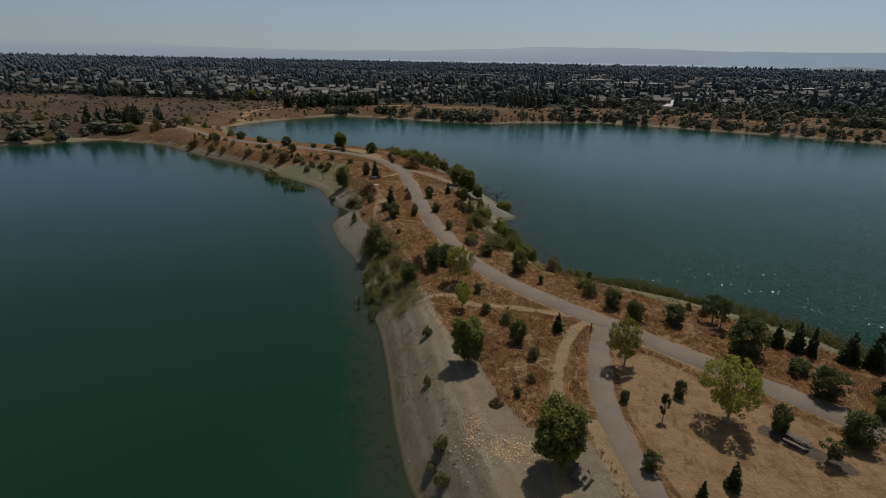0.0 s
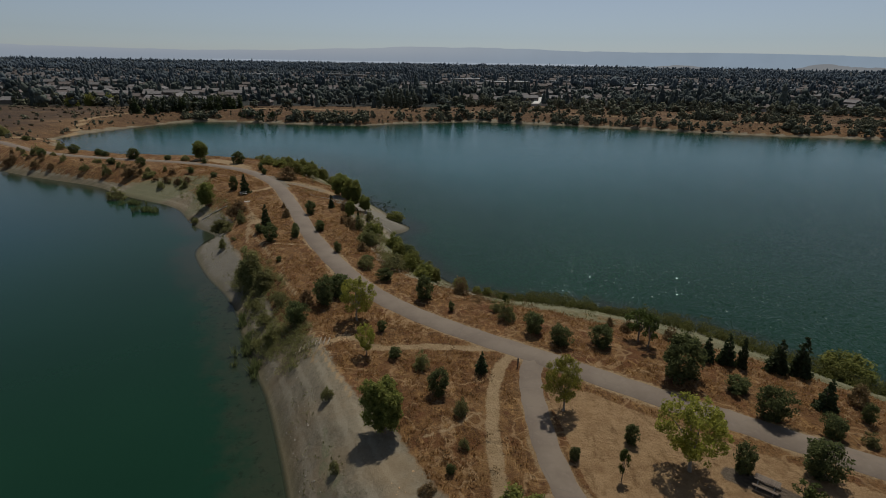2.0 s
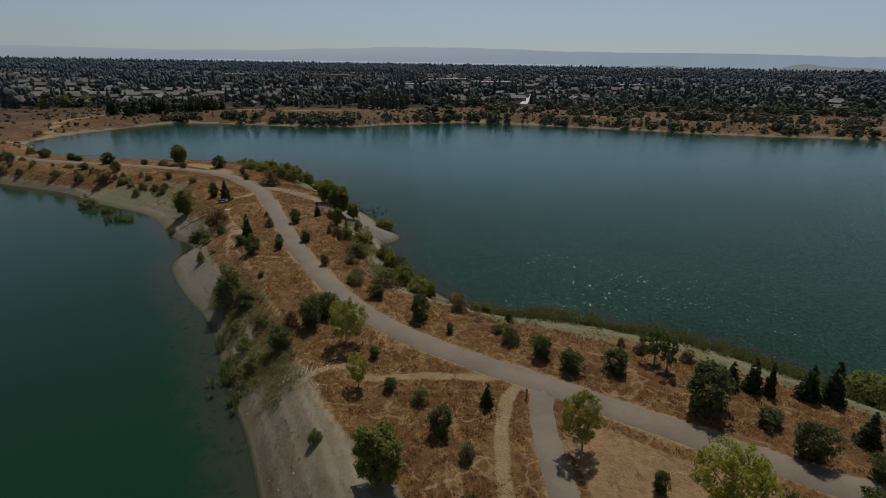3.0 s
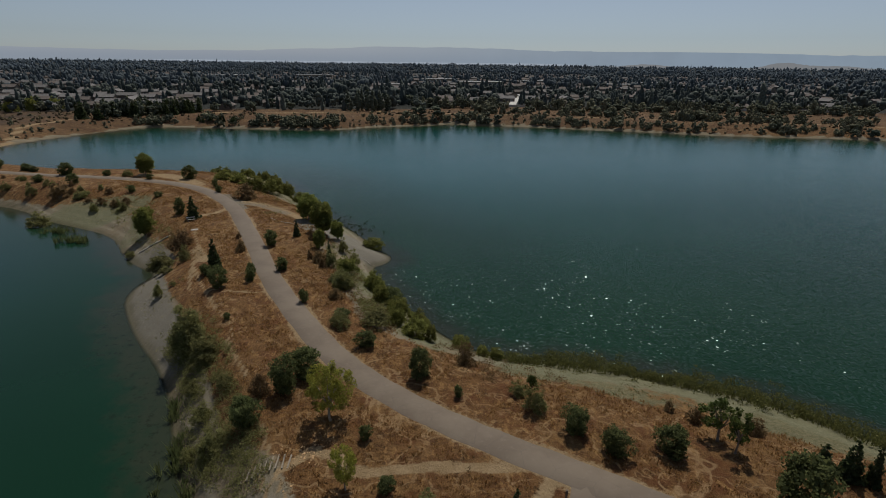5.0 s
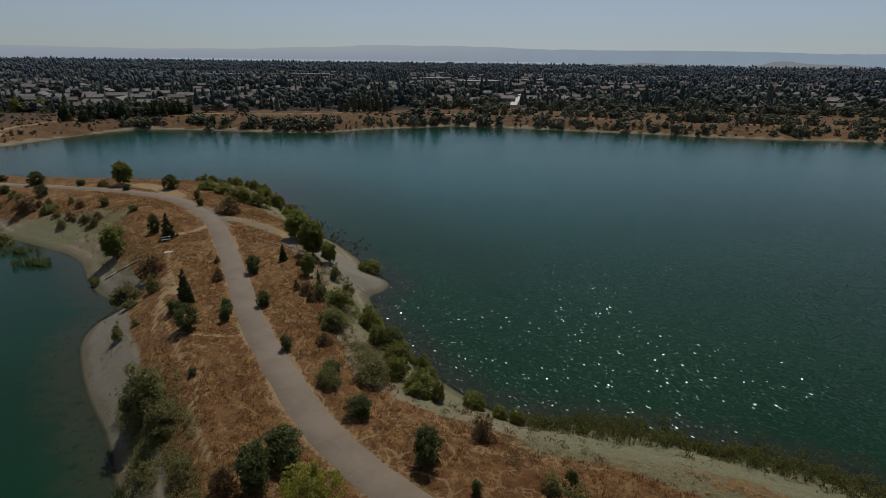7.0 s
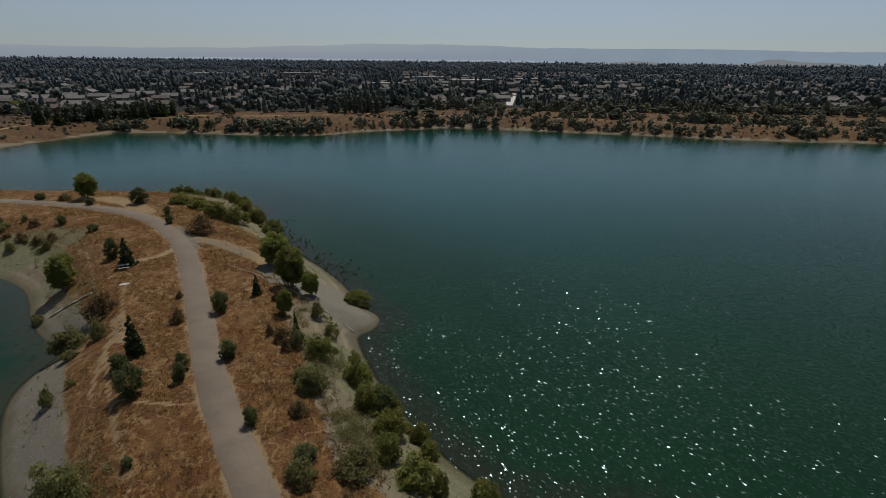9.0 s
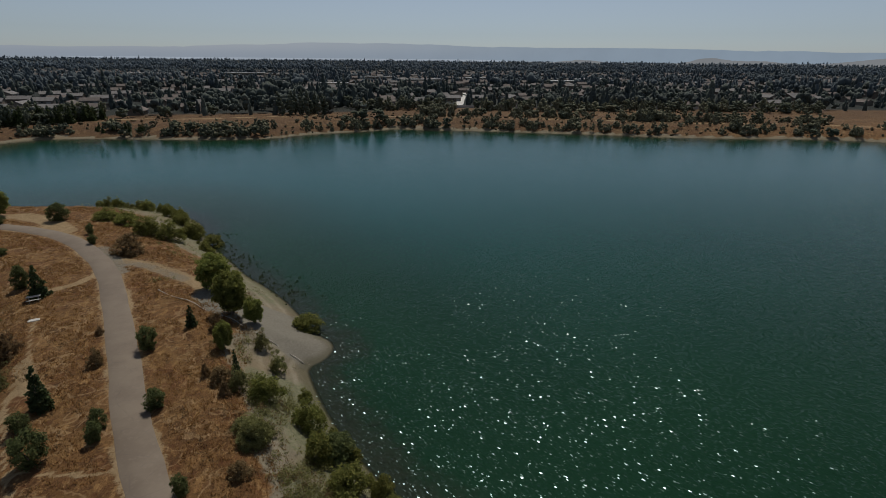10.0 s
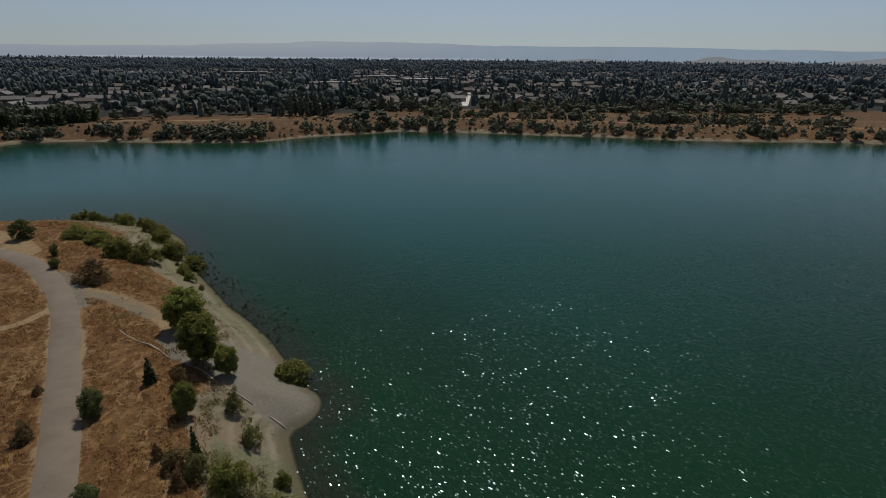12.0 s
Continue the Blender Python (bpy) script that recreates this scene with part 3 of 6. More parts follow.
GREY_SHRUBS_A = [(19.5, 59.3, 2.1, 1.6), (19.2, 54.5, 1.2, 1.0), (16.2, 68.1, 2.0, 1.9), (6.3, 63.6, 1.7, 1.3), (7.9, 54.2, 1.2, 1.1), (10.8, 44.6, 1.3, 1.7), (10.2, 43.2, 1.0, 1.4), (11.5, 41.3, 1.1, 1.7), (28.1, 79.0, 2.6, 2.3), (-194.5, 221.9, 3.0, 5.1), (-171.3, 245.7, 4.4, 8.3), (-158.2, 272.2, 5.4, 7.2), (-234.4, 260.9, 4.1, 7.7), (-222.3, 264.1, 4.2, 7.2), (-111.3, 217.4, 3.3, 4.3), (-110.3, 229.6, 3.0, 4.0), (-84.8, 195.6, 2.6, 3.0), (-75.4, 190.1, 2.9, 2.9), (56.0, 52.2, 1.2, 1.5), (8.7, 99.7, 2.3, 2.9), (13.1, 100.9, 2.4, 4.6), (27.2, 82.0, 1.5, 1.8)]
GREY_SHRUBS_B = [(8.4, 113.7, 3.8, 3.2), (-56.5, 204.3, 2.3, 2.9), (-56.3, 186.1, 1.8, 1.5), (-19.3, 130.0, 2.5, 2.3), (-23.8, 131.7, 4.0, 5.0), (-33.9, 143.8, 1.7, 2.2), (-19.8, 117.8, 2.4, 1.8), (-18.2, 119.8, 0.8, 1.2), (-10.1, 100.0, 6.8, 5.1), (-7.0, 96.0, 4.0, 3.6), (-3.2, 89.0, 1.7, 2.6), (-5.1, 85.7, 2.0, 2.6), (-2.8, 80.8, 2.2, 2.8), (-5.2, 81.4, 1.6, 2.0), (-7.5, 91.2, 1.6, 2.2), (-64.2, 170.2, 2.9, 6.0), (-60.5, 182.4, 2.2, 2.8), (-45.3, 171.3, 2.4, 1.6), (-47.7, 174.3, 1.9, 1.4), (7.9, 115.5, 2.4, 3.3), (6.3, 123.5, 2.8, 2.0), (9.8, 115.4, 1.5, 1.2)]
GREY_SHRUBS_C = [(-21.6, 127.2, 1.3, 2.5), (7.9, 134.5, 2.6, 2.4), (10.0, 129.8, 2.8, 2.6)]
DRY_SHRUBS_A = [(15.6, 49.6, 0.8, 1.5), (-157.3, 245.3, 6.0, 6.5), (-154.1, 251.4, 3.3, 5.0), (-119.5, 216.3, 2.3, 4.8), (-106.3, 206.8, 2.3, 3.7), (-98.9, 202.3, 1.8, 2.7), (-67.1, 186.1, 2.4, 2.8), (-119.5, 214.0, 2.8, 4.3), (60.1, 58.2, 2.1, 2.3), (23.2, 89.8, 2.6, 2.2), (43.6, 76.5, 1.7, 1.5), (42.2, 78.7, 1.1, 1.2), (48.4, 74.2, 1.6, 1.8), (4.5, 124.6, 2.2, 3.0), (-16.9, 172.4, 3.5, 5.5), (-53.1, 183.3, 1.7, 2.0), (-22.1, 137.5, 3.7, 4.3), (1.0, 85.7, 2.0, 2.2), (-66.0, 185.4, 3.7, 4.9), (-52.6, 177.0, 1.9, 2.5), (4.9, 122.1, 1.6, 1.4), (2.2, 137.5, 2.6, 2.0)]
DRY_SHRUBS_B = [(2.6, 126.0, 1.7, 1.1), (7.6, 109.1, 1.4, 2.1), (-12.1, 139.6, 1.1, 1.2), (-10.1, 131.4, 2.1, 2.1)]
CONIFERS_A = [(22.7, 66.6, 2.6, 1.6), (35.2, 41.5, 2.6, 1.5), (32.3, 39.8, 1.9, 1.1), (49.5, 67.8, 3.1, 2.2), (51.4, 67.0, 3.9, 2.3), (52.7, 66.1, 3.8, 1.6), (56.4, 65.2, 4.3, 3.0), (58.9, 64.8, 5.0, 2.9), (56.3, 57.8, 3.4, 2.5), (5.9, 125.1, 4.2, 1.3), (-1.1, 139.2, 3.1, 1.7), (-24.5, 154.4, 5.1, 3.1), (-12.6, 123.7, 5.0, 2.7)]
YOUNG_TREES_A = [(31.7, 49.9, 3.1, 1.2), (44.5, 46.0, 2.4, 2.2), (43.8, 70.9, 4.7, 2.6), (27.9, 80.3, 3.3, 1.3), (43.6, 72.9, 4.5, 3.3)]
WILLOWS_A = [(-202.0, 214.3, 7.3, 14.9), (-189.9, 225.1, 6.7, 10.3), (-185.8, 241.3, 5.9, 10.9), (-177.0, 243.4, 6.5, 12.6), (-185.8, 233.7, 3.7, 5.3), (-203.9, 225.2, 5.1, 13.0), (70.0, 69.9, 4.4, 7.1), (16.4, 108.2, 3.8, 4.1), (18.3, 100.1, 3.6, 4.4), (20.3, 98.7, 3.3, 1.8), (13.5, 118.6, 4.2, 3.7), (8.9, 122.3, 4.1, 3.7), (13.6, 143.9, 3.0, 4.8), (-28.3, 198.9, 3.1, 5.8), (-23.5, 194.9, 3.7, 5.7), (-17.7, 186.8, 4.8, 5.7), (-13.1, 185.1, 4.8, 5.7), (-10.1, 193.6, 4.8, 5.8), (-5.5, 188.2, 3.4, 4.7), (15.9, 103.5, 3.4, 2.9), (14.3, 112.8, 4.4, 3.4)]

# ---- helpers for meshes ----
def mesh_of(name, verts, faces, material, smooth_faces=False):
    me = bpy.data.meshes.new(name)
    me.from_pydata([tuple(map(float, v)) for v in verts], [], [tuple(map(int, f)) for f in faces])
    me.materials.append(material)
    if smooth_faces:
        me.shade_smooth()
    return me


def quads_mesh(name, verts, material):
    """A mesh of loose quads from an (n, 4, 3) array."""
    n = len(verts)
    me = bpy.data.meshes.new(name)
    me.vertices.add(n * 4)
    me.vertices.foreach_set("co", np.asarray(verts, np.float32).ravel())
    me.loops.add(n * 4)
    me.loops.foreach_set("vertex_index", np.arange(n * 4, dtype=np.int32))
    me.polygons.add(n)
    me.polygons.foreach_set("loop_start", np.arange(0, n * 4, 4, dtype=np.int32))
    me.update(calc_edges=True)
    me.materials.append(material)
    return me


def part(name, me, parent, label=""):
    ob = new(name, me)
    ob.parent = parent
    return tagged(ob, label)


# ---- ground: one sheet, finest on the peninsula ----
def spacing(lo, hi, step, coarse, mid_lo, mid_hi, end):
    up, v = [], hi
    s = step
    while v < end:
        s = min(s * 1.07, coarse) if v < mid_hi else s * 1.13
        v += s
        up.append(v)
    down, v = [], lo
    s = step
    while v > -end:
        s = min(s * 1.07, coarse) if v > mid_lo else s * 1.13
        v -= s
        down.append(v)
    return np.array(down[::-1] + list(np.arange(lo, hi, step)) + up)


GX, GY = spacing(-48, 68, 0.55, 3.2, -260, 330, 4650), spacing(34, 190, 0.55, 3.2, -60, 420, 4650)
PX, PY = [a.ravel() for a in np.meshgrid(GX, GY)]
PZ, RISE, SHORE = terrain(PX, PY)
NX, NY = len(GX), len(GY)
cells = (np.arange(NY - 1)[:, None] * NX + np.arange(NX - 1)[None]).ravel()
CELLS = np.stack([cells, cells + 1, cells + NX + 1, cells + NX], 1)


def height(x, y):
    """The ground's height at a place, from the sheet's own corners."""
    i, j = int(np.clip(np.searchsorted(GX, x) - 1, 0, NX - 2)), int(np.clip(np.searchsorted(GY, y) - 1, 0, NY - 2))
    f, g = (x - GX[i]) / (GX[i + 1] - GX[i]), (y - GY[j]) / (GY[j + 1] - GY[j])
    row, above = PZ[j * NX + i:j * NX + i + 2], PZ[(j + 1) * NX + i:(j + 1) * NX + i + 2]
    return float((row[0] * (1 - f) + row[1] * f) * (1 - g) + (above[0] * (1 - f) + above[1] * f) * g)


def grid_mesh(name, verts, quads, material):
    used, index = np.unique(quads, return_inverse=True)
    me = bpy.data.meshes.new(name)
    me.vertices.add(len(used))
    me.vertices.foreach_set("co", verts[used].astype(np.float32).ravel())
    me.loops.add(quads.size)
    me.loops.foreach_set("vertex_index", index.astype(np.int32).ravel())
    me.polygons.add(len(quads))
    me.polygons.foreach_set("loop_start", np.arange(0, quads.size, 4, dtype=np.int32))
    me.update(calc_edges=True)
    me.materials.append(material)
    me.shade_smooth()
    return me, used


def layer(me, name, values):
    me.attributes.new(name, "FLOAT", "POINT").data.foreach_set("value", np.asarray(values, np.float32))


def town_edge(x):
    """How near the town comes to the lake."""
    return np.where(x < -100, 424, np.where(x < 60, 440, np.maximum(440 + 50 * smooth(x, 60, 90) - 0.27 * np.maximum(x - 87, 0), 380)))


PATHS = [([(26.3, 69.4), (24.7, 67.2), (23.4, 63.1), (22.3, 57.6), (21.7, 52.3), (21.3, 47.0), (21.3, 41.4), (22, 34)], 0.8),
         ([(9.8, 73.4), (12.3, 72.9), (17.8, 72.6), (22.9, 71.8), (26.5, 71.5)], 0.7),
         ([(21.2, 59.4), (18.6, 57.5), (15.4, 56.3)], 0.25), ([(4.8, 74.2), (7.0, 76.2), (9.8, 74.6)], 0.6),
         ([(1.6, 81.2), (5.4, 70.7), (8.8, 63.1)], 0.3), ([(0.3, 80.7), (4.1, 70.9)], 0.3), ([(-11.3, 114.1), (-6.6, 112.5), (-2.7, 111.8)], 0.3),
         ([(-5.4, 98.7), (-3.3, 93.8), (-1.0, 89.3)], 0.35), ([(-24.1, 156.4), (-21.1, 158.3), (-19.0, 163.5)], 0.8),
         ([(-22, 147), (-21.0, 142.6), (-17.4, 132.9), (-16.5, 125.3), (-12.5, 115.6), (-9.1, 108.5)], 0.3),
         ([(-17.6, 129.5), (-16.2, 122.5), (-14.6, 116)], 0.4),
         ([(-52.2, 205.5), (-47.3, 205), (-40.2, 200), (-33.5, 190)], 3.2), ([(-21.5, 171.4), (-11.9, 164.6), (-3.7, 156.1), (-0.3, 150.0)], 1.7),
         ([(-160, 262), (-146, 285), (-148, 305), (-160, 345), (-152, 382), (-130, 415), (-99, 427), (-38, 422), (30, 436)], 2.0),
         ([(60, 418), (90, 414), (132, 402), (165, 384), (195, 371), (222, 354), (260, 341), (300, 333), (345, 300)], 2.4), ([(25.0, 48.0), (25.8, 43.5), (26.7, 40), (27.8, 36), (29, 30)], 0.9), ([(-185, 268), (-170, 260), (-160, 262)], 2.0),
         ([(-62, 181), (-50, 178), (-42, 171), (-35, 164), (-29.5, 153), (-27, 147)], 0.35), ([(-15.2, 127.5), (-17.0, 131.0), (-18.5, 134.0)], 1.3), ([(-10.5, 112.5), (-9.2, 108.5), (-5.6, 102.5), (-4.2, 98.0)], 0.25)]
NEAR_BEACH = [(10, -30), (19, 0), (16, 20), (14, 30), (9.5, 41.4), (4.8, 52.3), (0.3, 66.5), (-4.2, 77.1), (0, 80), (3.8, 76), (7.6, 66.5), (10.2, 61.8), (13.6, 57.0), (15.4, 52.1), (18.5, 46.8), (24.5, 45.5), (26, 40), (27, 30), (26, 10), (26, -30)]
SPIT = [(-3, 149.5), (-0.3, 144.6), (3, 142.0), (7, 138.6), (12.8, 132.6), (18, 134), (19, 141), (15, 146), (10.5, 149), (4, 151.5), (-1, 153)]
STRAW = [(28.6, 64), (33.5, 62.5), (37.7, 58.3), (41.9, 55.0), (47.8, 50.6), (60, 41), (78, 26), (100, 2), (140, -45), (100, -60), (66, -28), (48, 2), (37.5, 19), (32.6, 30), (29.8, 42), (28.2, 50)]
ground_me, used = grid_mesh("ground", np.stack([PX, PY, PZ], 1), CELLS, GROUND)
gx, gy, gz, rise, shore = PX[used], PY[used], PZ[used], RISE[used], SHORE[used]
near = (gx > -260) & (gx < 340) & (gy > 0) & (gy < 450)
nx, ny = gx[near], gy[near]
dirt, straw, gravel = np.zeros(len(gx)), np.zeros(len(gx)), np.zeros(len(gx))
paths = np.zeros(len(nx))
for line, half in PATHS:
    paths = np.maximum(paths, (1 - smooth(seg_dist(nx, ny, line) + 0.12 * wobble(nx, ny, 1.7), half * 0.4, half + (0.32 if half > 0.5 else 0.2))) * (1.0 if half > 0.5 else 0.8))
road_d = np.minimum(seg_dist(nx, ny, ROAD) - 1.69, seg_dist(nx, ny, BRANCH) - 1.23)
paths = np.maximum(paths, (1 - smooth(road_d + 0.35 * wobble(nx, ny, 1.3), 0.1, 0.8) * 0.9) * (0.68 + 0.3 * wobble(nx, ny, 0.4) + 0.1 * wobble(nx, ny, 2.1)))
dirt[near] = paths
straw[near] = np.where(inside(nx, ny, STRAW), smooth(seg_dist(nx, ny, STRAW, True), 0, 0.8), 0)
pad = np.zeros(len(gx))
pad[near] = 1 - smooth(seg_dist(nx, ny, [(41.2, 49.6), (43.2, 47.6), (45.6, 45.2)]), 0.4, 1.5)
spit = np.clip(0.5 + np.where(inside(nx, ny, SPIT), 1, -1) * seg_dist(nx, ny, SPIT, True) / 1.6, 0, 1)
track = 0.6 * (1 - smooth(seg_dist(nx, ny, [(-22.5, 176), (-19.5, 169.5), (-16, 163)]), 1.2, 2.6))
track = np.maximum(track, 0.52 * (1 - smooth(seg_dist(nx, ny, [(-19.5, 169.5), (-11.9, 164), (-5, 157)]), 0.6, 2.0)))
shingle = 0.62 * (nx < -6) * smooth(ny, 92, 100) * (1 - smooth(ny, 140, 152)) * (RISE[used][near] < 0.5)
gravel[near] = np.maximum.reduce([gravel[near], spit, track, shingle])
limit = 0.50 + 0.22 * (1 - smooth(np.hypot(gx - 8, gy - 142), 8, 16)) - 0.12 * smooth(gx, 25, 40) * (gy < 110) + 0.26 * (gx > 0) * smooth(gy, 92, 98) * (1 - smooth(gy, 130, 138)) - 0.10 * (gx < -30) - 0.14 * (gx < -66)
beach = 1 - smooth(rise + 0.06 * wobble(gx, gy, 0.5), limit - 0.13, limit + 0.13)
beach = np.where((gy > 250) | (gx < -120), np.where(shore < np.where(gx > -110, 3.4, 2.6) + 2.6 * wobble(gx, gy, 0.09) + 1.2 * wobble(gx, gy, 0.4), 1.0, 0.0), beach)
edge_d = seg_dist(nx, ny, NEAR_BEACH, True)
beach[near] = np.maximum(beach[near], np.clip(0.5 + np.where(inside(nx, ny, NEAR_BEACH), 1, -1) * edge_d / 2.4, 0, 1))
green = 0.45 * (1 - smooth(np.abs(rise - 0.45), 0.1, 0.3)) * smooth(wobble(gx, gy, 0.11), -0.4, 0.5) * (gy < 250)
green = np.maximum(green, 1.1 * (1 - smooth(rise, 0.55, 0.80)) * (gx > 6) * (gy < 132) * (0.75 + 0.4 * wobble(gx, gy, 0.4)))
green = np.maximum(green, 0.6 * (1 - smooth(rise, 0.3, 0.6)) * (gx > -40) * (gy > 150) * (gy < 230))
green = np.maximum(green, 0.95 * (1 - smooth(np.hypot(gx + 53, (gy - 173) / 0.55), 8, 22)))
green *= 1 - 0.8 * (1 - smooth(np.hypot(gx - 9, gy - 140), 9, 14))
green *= np.where((gx < 16) & (gy < 74), 0.7, 1.0)
for name, values in (("dirt", dirt), ("straw", straw), ("gravel", gravel), ("pad", pad), ("beach", beach), ("green", green),
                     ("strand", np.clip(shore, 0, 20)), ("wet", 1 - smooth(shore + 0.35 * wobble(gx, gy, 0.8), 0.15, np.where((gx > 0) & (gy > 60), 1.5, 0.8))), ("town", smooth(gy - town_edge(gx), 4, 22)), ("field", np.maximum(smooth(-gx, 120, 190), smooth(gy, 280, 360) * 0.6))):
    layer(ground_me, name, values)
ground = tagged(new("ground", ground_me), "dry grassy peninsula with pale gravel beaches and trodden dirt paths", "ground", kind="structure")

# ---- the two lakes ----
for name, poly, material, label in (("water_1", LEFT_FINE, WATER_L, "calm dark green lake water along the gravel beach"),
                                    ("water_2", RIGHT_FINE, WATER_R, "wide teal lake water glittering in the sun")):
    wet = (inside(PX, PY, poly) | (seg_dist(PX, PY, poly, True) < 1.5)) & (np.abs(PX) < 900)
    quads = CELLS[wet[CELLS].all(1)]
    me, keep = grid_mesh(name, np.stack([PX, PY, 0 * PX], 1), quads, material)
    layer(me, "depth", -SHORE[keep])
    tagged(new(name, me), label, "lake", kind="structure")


# ---- roads ----
def ribbon(name, line, half, top, label, material=None):
    p = fine(line, False, 2)
    d = np.gradient(p, axis=0)
    d /= np.linalg.norm(d, axis=1)[:, None] + 1e-9
    side = np.stack([-d[:, 1], d[:, 0]], 1)
    k = np.arange(len(p))
    left, right = p + side * (half + 0.07 * np.sin(k * 1.7))[:, None], p - side * (half + 0.07 * np.sin(k * 2.3 + 1))[:, None]
    rows = [np.c_[left + side * 0.12, np.full(len(p), top - 0.10)], np.c_[left, np.full(len(p), top - 0.012)], np.c_[p, np.full(len(p), top + 0.02)],
            np.c_[right, np.full(len(p), top - 0.012)], np.c_[right - side * 0.12, np.full(len(p), top - 0.10)]]
    verts = np.stack(rows, 1).reshape(-1, 3)
    faces = [(i * 5 + j, i * 5 + j + 1, i * 5 + j + 6, i * 5 + j + 5) for i in range(len(p) - 1) for j in range(4)]
    return tagged(new(name, mesh_of(name, verts, [f[::-1] for f in faces], material or ASPHALT, True)), label, "road", kind="structure")


ribbon("road_1", ROAD, 1.62, CREST_Z + 0.055, "narrow faded grey asphalt road along the crest")
ribbon("road_2", BRANCH, 1.18, CREST_Z + 0.035, "narrow faded asphalt branch road by the picnic lawn")

# ---- distance: bay, hills ----
def arc_ridge(name, az0, az1, radius, heights, material, label, base=-10):
    n = 160
    verts, faces = [], []
    for i in range(n + 1):
        f = i / n
        a = radians(az0 + (az1 - az0) * f)
        h = heights(f, az0 + (az1 - az0) * f)
        x, y = math.sin(a), math.cos(a)
        verts += [(x * radius, y * radius, base), (x * (radius + 25), y * (radius + 25), h * 0.6), (x * (radius + 60), y * (radius + 60), h), (x * (radius + 120), y * (radius + 120), base)]
        if i:
            faces += [(4 * i - 4 + j, 4 * i + j, 4 * i + j + 1, 4 * i - 3 + j) for j in range(3)]
    return tagged(new(name, mesh_of(name, verts, faces, material, True)), label, "hills", kind="structure")


def far_ridge(f, az):
    swell = 100 * math.exp(-((az - 6) / 15) ** 2) + 54 * math.exp(-((az - 32) / 14) ** 2) + 30 * math.exp(-((az + 42) / 16) ** 2)
    return 110 + 0.62 * swell + 8 * noise.noise((az * 0.25, 0, 0)) + 5 * noise.noise((az * 0.9, 5, 0)) + 2 * noise.noise((az * 3.1, 5, 0))


def near_hill(f, az):
    return 34 + 36 * math.exp(-((az - 39.2) / 1.8) ** 2) + 4 * noise.noise((az * 4, 9, 0)) + 22 * math.exp(-((az - 43) / 2.6) ** 2) + 42 * math.exp(-((az - 53) / 4.0) ** 2) + 22 * math.exp(-((az - 28) / 2.4) ** 2) + 3 * noise.noise((az * 1.5, 3, 0))


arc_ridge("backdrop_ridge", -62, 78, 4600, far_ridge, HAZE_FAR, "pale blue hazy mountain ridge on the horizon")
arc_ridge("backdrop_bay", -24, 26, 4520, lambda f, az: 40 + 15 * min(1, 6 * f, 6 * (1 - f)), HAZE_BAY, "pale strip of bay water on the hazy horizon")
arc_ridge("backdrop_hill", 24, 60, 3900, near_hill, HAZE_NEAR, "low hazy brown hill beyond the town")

# ---- plants ----
rng = np.random.default_rng(7)


def leaf_quads(centres, size, out=None, loose=0.8):
    """Diamond leaves round the given centres, turned at random or, with out, lying loosely on the crown's surface."""
    n = len(centres)
    a = rng.normal(size=(n, 3))
    if out is not None:
        face = out + rng.normal(size=(n, 3)) * loose
        a = np.cross(face, a)
        b = np.cross(face, a)
    else:
        b = np.cross(a, rng.normal(size=(n, 3)))
    a /= np.linalg.norm(a, axis=1)[:, None] + 1e-9
    b /= np.linalg.norm(b, axis=1)[:, None] + 1e-9
    s = (size * rng.uniform(0.6, 1.35, n))[:, None]
    return np.stack([centres - a * s, centres - b * s * 0.62, centres + a * s, centres + b * s * 0.62], 1)


def clump_leaves(blobs, per_area, size, loose, dense=True):
    """Leaves in shells round blob centres, facing loosely outwards; blobs: rows of x, y, z, radius."""
    c = clump_cloud(blobs, per_area)
    counts = [max(8, int(per_area * r * r)) for *_, r in blobs]
    mid = np.repeat(np.array([b[:3] for b in blobs]), counts, 0)
    out = c - mid
    out /= np.linalg.norm(out, axis=1)[:, None] + 1e-9
    heart = c - mid.mean(0)
    heart /= np.linalg.norm(heart, axis=1)[:, None] + 1e-9
    if not dense:
        return leaf_quads(c, size, out * 0.6 + heart * 0.6, loose)
    core = np.array(blobs)[:, None].repeat(6, 1).reshape(-1, 4)
    v = rng.normal(size=(len(core), 3))
    v /= np.linalg.norm(v, axis=1)[:, None]
    inner = leaf_quads(core[:, :3] + v * core[:, 3:] * (0.6, 0.6, 0.5), core[:, 3] * 0.42, v, 0.25)
    return np.concatenate([leaf_quads(c, size, out * 0.6 + heart * 0.6, loose), inner])


def clump_cloud(blobs, per_area):
    """Points in shells round blob centres; blobs: rows of x, y, z, radius."""
    out = []
    for x, y, z, r in blobs:
        n = max(8, int(per_area * r * r))
        v = rng.normal(size=(n, 3))
        v /= np.linalg.norm(v, axis=1)[:, None]
        v *= (r * (0.45 + 0.6 * rng.random(n) ** 0.6))[:, None]
        v[:, 2] *= 0.8
        out.append(v + (x, y, z))
    return np.concatenate(out)


ICO = bmesh.new()
bmesh.ops.create_icosphere(ICO, subdivisions=1, radius=1)
ICO_V, ICO_F = np.array([v.co for v in ICO.verts]), np.array([[v.index for v in f.verts] for f in ICO.faces])
ICO.free()


